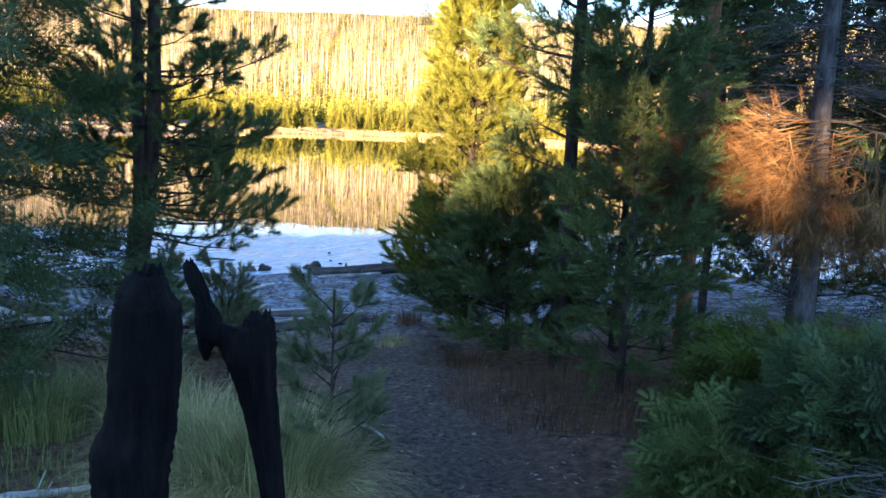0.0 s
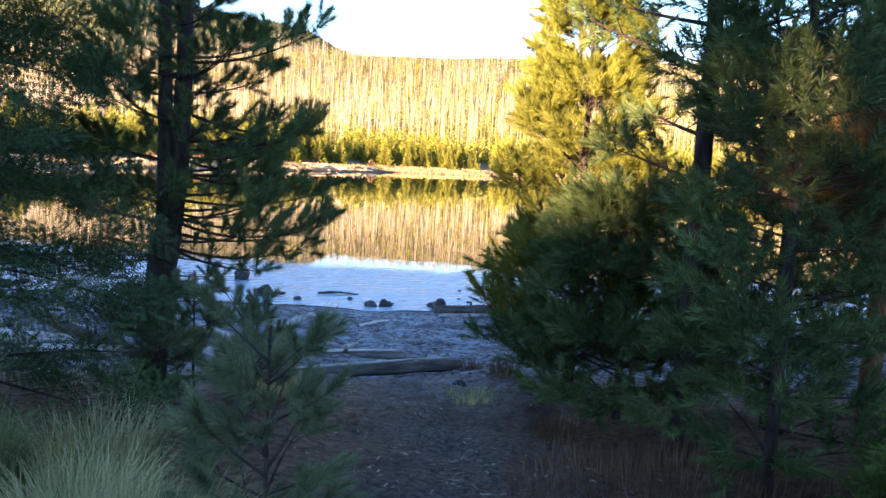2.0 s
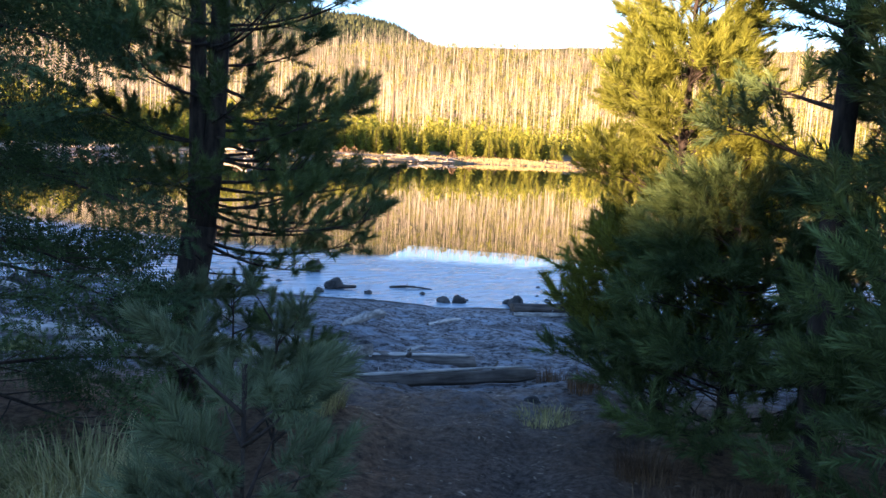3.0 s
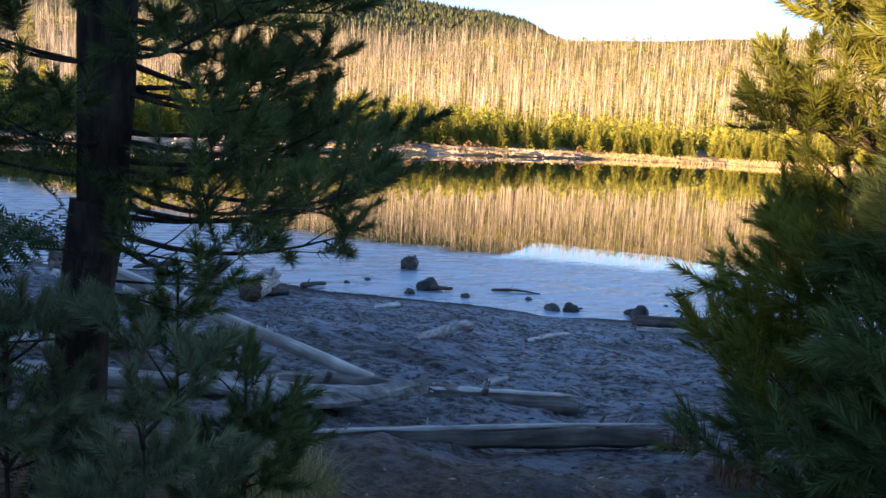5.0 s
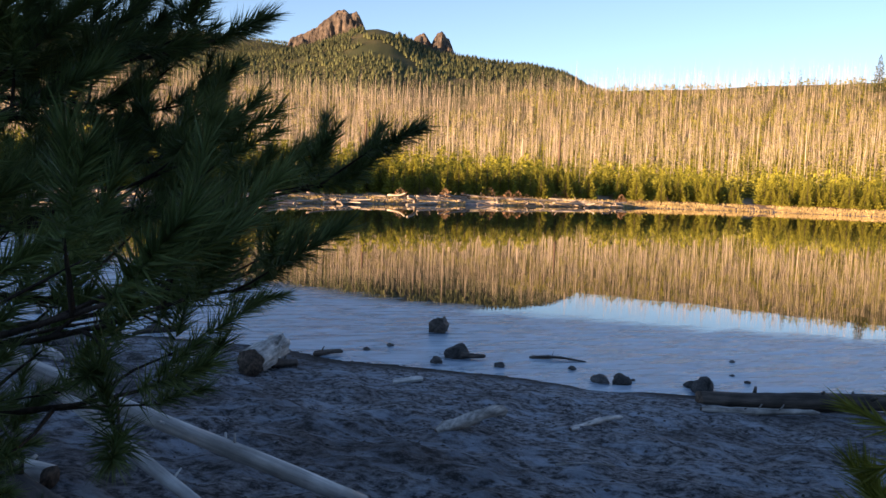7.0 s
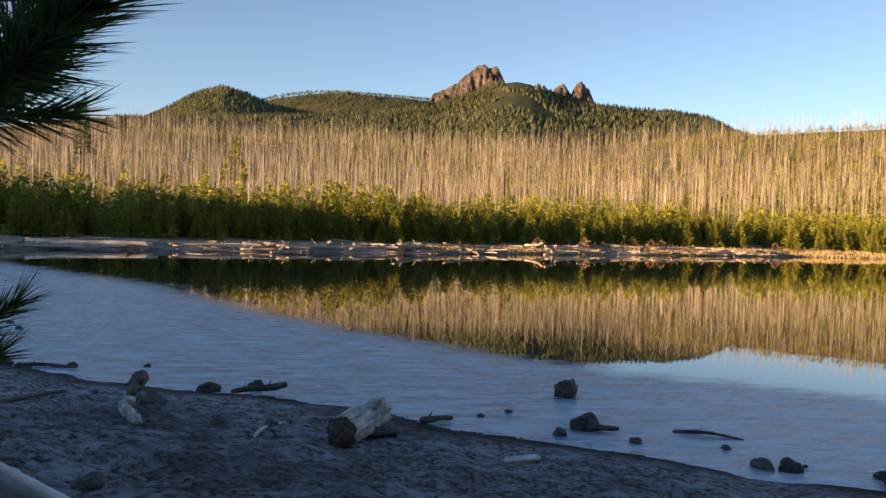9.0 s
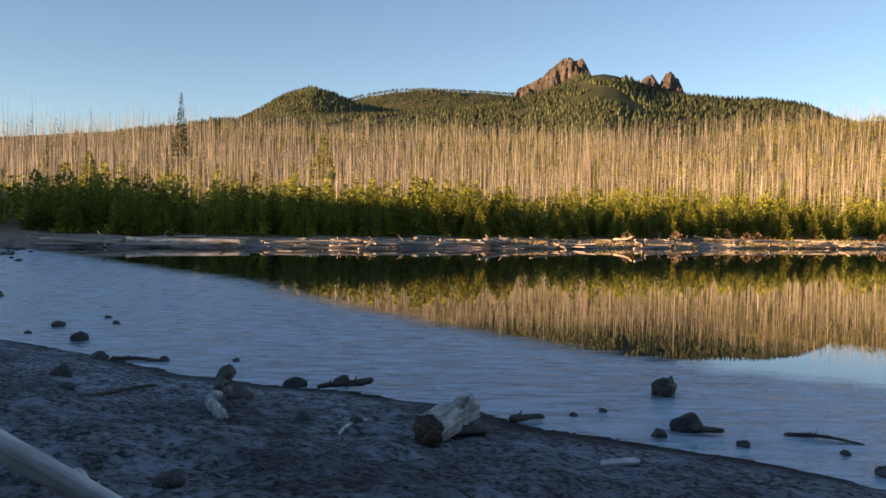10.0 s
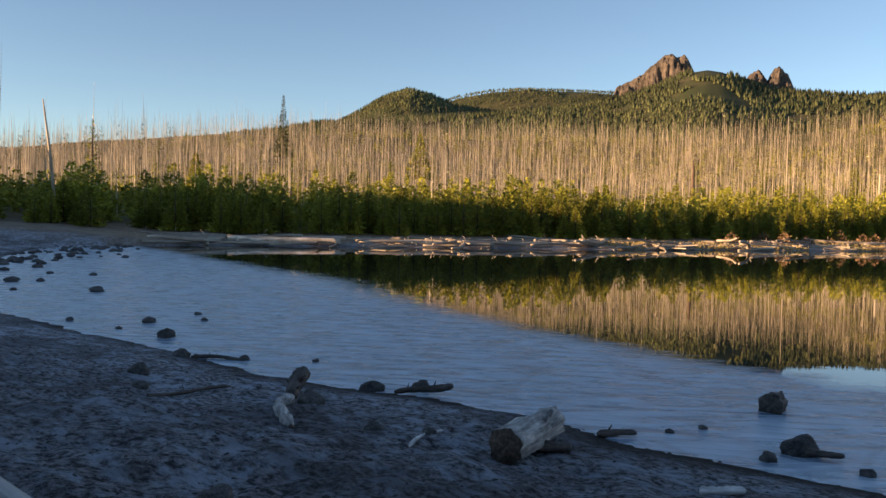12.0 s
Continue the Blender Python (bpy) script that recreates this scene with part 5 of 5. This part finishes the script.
def green_woods():
    """Living woods on the hills below the crag."""
    rng = np.random.default_rng(330)
    n = 80000
    az, dist = rng.uniform(13, 68, n), rng.uniform(780, 2480, n)
    x, y = PLAN_X - dist * np.sin(np.radians(az)), PLAN_Y + dist * np.cos(np.radians(az))
    z = terrain(x, y)[0]
    elev = np.degrees(np.arctan2(z, dist))
    keep = (elev > 5.2) & ((dist < 2050) | (rng.uniform(0, 1, n) < 0.6)) & (relief(x, y, 90, 61) > -0.55) & ~((az > 33.6) & (az < 36) & (elev > 9.95))
    x, y, z = x[keep], y[keep], z[keep]
    ring = [(math.cos(k * 1.0472), math.sin(k * 1.0472)) for k in range(6)]
    cv = np.array([(0.2 * a * (1 + 0.3 * (k % 2)), 0.2 * b * (1 + 0.3 * (k % 2)), 0.02) for k, (a, b) in enumerate(ring)] + [(0, 0, 1.0)])
    cf = np.array([(k, (k + 1) % 6, 6) for k in range(6)])
    h = rng.uniform(3.5, 9.0, len(x))
    v, f = scattered(cv, cf, np.stack([x, y, z], 1), frames_of(np.tile([[0, 0, 1.0]], (len(x), 1)), rng), np.stack([h, h, h], 1))
    tagged(new("far_woods", mesh_from("far_woods", v, f, [M_WOODS])), "dark green conifer woods on distant hills", "woods", kind="stuff")


def ridge_conifers():
    """Small living conifers along the skyline of the burnt slope."""
    rng = np.random.default_rng(340)
    n = 1500
    az, dist = rng.uniform(-36, 82, n), rng.uniform(250, 430, n)
    x, y = PLAN_X - dist * np.sin(np.radians(az)), PLAN_Y + dist * np.cos(np.radians(az))
    df, dn = to_line(x, y, FAR_SHORE), to_line(x, y, NEAR_SHORE)
    ok = (df < dn) & (df > 210) & (df < 310) & (relief(x, y, 45, 71) > 0.05)
    x, y = x[ok], y[ok]
    v, f = conifer_piece(np.random.default_rng(341), 60, 0.17, 0.05, 1.5)
    h = rng.uniform(3.5, 8.0, len(x))
    v, f = scattered(v, f, np.stack([x, y, terrain(x, y)[0]], 1), frames_of(np.tile([[0, 0, 1.0]], (len(x), 1)), rng), np.stack([h, h, h], 1))
    tagged(new("ridge_conifers", mesh_from("ridge_conifers", v, f, [M_WOODS])), "scattered dark conifers along the skyline of the slope", "woods", kind="stuff")


def tall_conifer(az, dist, top, seed, wide, label, mat=None, count=300):
    """top: the elevation of its tip, in degrees, over the walk's end."""
    x, y = far_point(az, dist)
    g = ground_at(x, y)
    height = 2.3 + math.tan(math.radians(top)) * dist - g
    root = thing("tall_conifer", x, y, g, label, "conifer", "tall conifers on the slope")
    v, f = conifer_piece(np.random.default_rng(seed), count * 3, wide, 0.25, 0.7)
    part("crown", mesh_from("crown", v * height, f, [mat or M_WOODS]), root)
    st = Geo()
    st.tube([(0, 0, -0.3), (0, 0, height * 0.6), (0, 0, height)], [0.22, 0.14, 0.02], 6)
    part("trunk", st.mesh("trunk", [M_BARK]), root)


def snag(az, dist, top, width, label, mat, lean=0.0):
    x, y = far_point(az, dist)
    gz = ground_at(x, y)
    height = 2.3 + math.tan(math.radians(top)) * dist - gz
    ca, sa = math.cos(math.radians(az)) * lean, math.sin(math.radians(az)) * lean
    g = Geo()
    g.tube([(0, 0, -0.3), (ca * 0.4, sa * 0.4, height * 0.5), (ca, sa, height)], [width / 2, width * 0.4, width * 0.16], 8, rough=0.1, rng=random.Random(int(az * 10)))
    thing("snag", x, y, gz, label, "dead tree", "single snags", g.mesh("snag", [mat]))


def crag(name, az0, az1, dist, profile, label, seed):
    """A rock outcrop whose top follows profile (share of the width, elevation in degrees)."""
    nu, nv = 150, 46
    u, v = np.meshgrid(np.linspace(0, 1, nu), np.linspace(-1, 1, nv), indexing="ij")
    wide = math.radians(az0 - az1) * dist
    elev = np.interp(u, [p[0] for p in profile], [p[1] for p in profile])
    crack = relief(u * wide, v * 40, 13, seed, 5)
    top = np.tan(np.radians(elev)) * dist + 3.0 * relief(u * wide, v * 30, 6, seed + 4, 3) * np.clip(np.minimum(u, 1 - u) * 8, 0, 1)
    foot = math.tan(math.radians(7.0)) * dist
    shape = 1 - np.clip(np.abs(v) * (1.0 + 0.45 * crack), 0, 1.0) ** 2.6
    z = foot + (top - foot) * shape + 5.0 * relief(u * wide * 1.5, v * 42, 14, seed + 9, 3) * (1 - shape)
    az = np.radians(az0 - (az0 - az1) * u)
    d = dist + v * 42 + 5 * crack + 5 * relief(z * 0.9, u * wide * 0.5, 11, seed + 2, 3)
    x, y = PLAN_X - d * np.sin(az), PLAN_Y + d * np.cos(az)
    i, j = np.meshgrid(np.arange(nu - 1), np.arange(nv - 1), indexing="ij")
    q = np.stack([i * nv + j, (i + 1) * nv + j, (i + 1) * nv + j + 1, i * nv + j + 1], -1).reshape(-1, 4)
    me = mesh_from(name, np.stack([x.ravel(), y.ravel(), z.ravel()], 1), q, [M_CRAG])
    tagged(new(name, me), label, "rock peak")


def far_driftwood():
    """Bleached logs heaped along the far beach."""
    meshes = [log_mesh(1.0, 0.024, 0.013, 400 + k, 0.035, 2, 7, [M_DRIFT_FAR, M_DRIFT_FAR]) for k in range(6)]
    rng = random.Random(31)
    shore = FAR_SHORE[5:]
    for (ax, ay), (bx, by) in zip(shore, shore[1:]):
        ln = math.hypot(bx - ax, by - ay)
        nx, ny = (by - ay) / ln, -(bx - ax) / ln
        if nx * (ax + 1) + ny * (ay - 7) < 0:
            nx, ny = -nx, -ny
        along = math.degrees(math.atan2(by - ay, bx - ax))
        for i in range(int(ln * 3.0)):
            u, back = rng.random(), rng.uniform(-0.3, 4.6)
            x, y = ax + (bx - ax) * u + nx * back, ay + (by - ay) * u + ny * back
            size = rng.choice((1.5, 2.5, 3.5, 5.0, 6.5)) * rng.uniform(0.8, 1.3)
            ob = new("driftwood_log", rng.choice(meshes))
            ob.matrix_world = pose(x, y, max(ground_at(x, y), 0) + 0.025 * size + rng.choice((0, 0, 0.12)), 0, rng.gauss(0, 2.2), along + rng.gauss(0, 48)) @ Matrix.Scale(size, 4)
            tagged(ob, "sun-bleached driftwood log on the far beach", "driftwood", "driftwood on the far beach")


def shrubs():
    rng = random.Random(55)
    for k in range(34):
        az = rng.choice((rng.uniform(12, 22), rng.uniform(20, 40), rng.uniform(26, 34)))
        for dist in range(60, 200):
            x, y = far_point(az, dist)
            if not bool(in_lake(np.array([x]), np.array([y]))[0]) and float(to_line(np.array([x]), np.array([y]), FAR_SHORE)[0]) > 4 + 3 * (k % 3):
                break
        v, f = conifer_piece(np.random.default_rng(500 + k % 5), 160, 0.7, 0.02, 0.8)
        h = rng.uniform(0.6, 1.5)
        me = mesh_from("shrub", v * h, f, [M_SHRUB_RED])
        thing("shrub", x, y, ground_at(x, y) - 0.03, "bare russet shrub on the far bank", "shrub", "russet shrubs", me)


def shore_grass():
    """Dry yellow grass along the far waterline."""
    rng = np.random.default_rng(88)
    xs, ys = [], []
    shore = FAR_SHORE[1:9]
    for (ax, ay), (bx, by) in zip(shore, shore[1:]):
        ln = math.hypot(bx - ax, by - ay)
        nx, ny = (by - ay) / ln, -(bx - ax) / ln
        if nx * (ax + 1) + ny * (ay - 7) < 0:
            nx, ny = -nx, -ny
        k = int(ln * 110)
        u, back = rng.uniform(0, 1, k), 0.2 + 7 * rng.uniform(0, 1, k) ** 1.5
        xs.append(ax + (bx - ax) * u + nx * back)
        ys.append(ay + (by - ay) * u + ny * back)
    x, y = np.concatenate(xs), np.concatenate(ys)
    ok = relief(x, y, 9, 12) > -0.35
    x, y = x[ok], y[ok]
    z = terrain(x, y)[0]
    blade = np.array([(-0.12, 0, 0), (0.12, 0, 0), (0.1, 0.03, 1.0), (0, -0.1, 0), (0, 0.12, 0), (-0.12, 0.05, 0.85)])
    k = len(x)
    h = rng.uniform(0.2, 0.5, k)
    v, f = scattered(blade, np.array([(0, 1, 2), (3, 4, 5)]), np.stack([x, y, z - 0.02], 1), frames_of(np.stack([rng.normal(0, 0.2, k), rng.normal(0, 0.2, k), np.ones(k)], 1), rng), np.stack([h, h, h], 1))
    tagged(new("shore_grass", mesh_from("shore_grass", v, f, [M_GRASS_FAR])), "dry yellow grass along the far waterline", "grass", kind="stuff")


shore_grass()
shore_conifers()
burnt_slope()
green_woods()
ridge_conifers()
far_driftwood()
shrubs()
tall_conifer(63.8, 240, 8.3, 71, 0.09, "tall lone dark conifer rising above the dead trunks", count=420)
tall_conifer(75.6, 110, 6.0, 72, 0.12, "scraggly living conifer among dead trunks", M_FARGREEN, 150)
tall_conifer(69.3, 120, 4.2, 73, 0.22, "pointed green conifer above young growth", M_FARGREEN)
tall_conifer(54.3, 210, 6.0, 74, 0.2, "round-topped conifer among dead trunks", M_FARGREEN)
tall_conifer(2.3, 380, 8.9, 75, 0.14, "lone pointed conifer on the skyline")
snag(77.5, 82, 7.0, 0.32, "tall bare grey snag leaning at the water's end", M_SNAG, -1.1)
snag(35.65, 125, 4.2, 0.75, "thick burnt trunk with pale stripped wood", M_SNAG_DARK)
snag(35.9, 123, 2.0, 0.6, "pale splintered trunk standing in sunlight", M_SNAG)
snag(46.7, 130, 3.7, 0.6, "short burnt black trunk on the slope", M_SNAG_DARK)
snag(24.6, 130, 3.4, 0.7, "pale thick snag standing in sunlight", M_SNAG)
snag(29.9, 150, 7.1, 0.22, "tall pale bare snag above the slope", M_SNAG)
snag(22.0, 140, 4.2, 0.6, "dark burnt snag on the slope", M_SNAG_DARK)
crag("rock_peak", 41.3, 35.6, 1330, [(0, 8.5), (0.06, 9.3), (0.2, 9.75), (0.35, 10.1), (0.5, 10.9), (0.6, 11.3), (0.7, 11.45), (0.76, 11.25), (0.84, 11.4), (0.9, 10.9), (1, 9.8)], "sunlit brown rock peak above wooded hills", 81)
crag("rock_pinnacle", 32.9, 29.3, 1330, [(0, 9.3), (0.15, 10.0), (0.3, 10.25), (0.4, 9.85), (0.46, 9.6), (0.55, 10.15), (0.66, 10.35), (0.74, 9.95), (0.8, 9.85), (1, 8.3)], "two sunlit brown rock pinnacles on the ridge", 91)
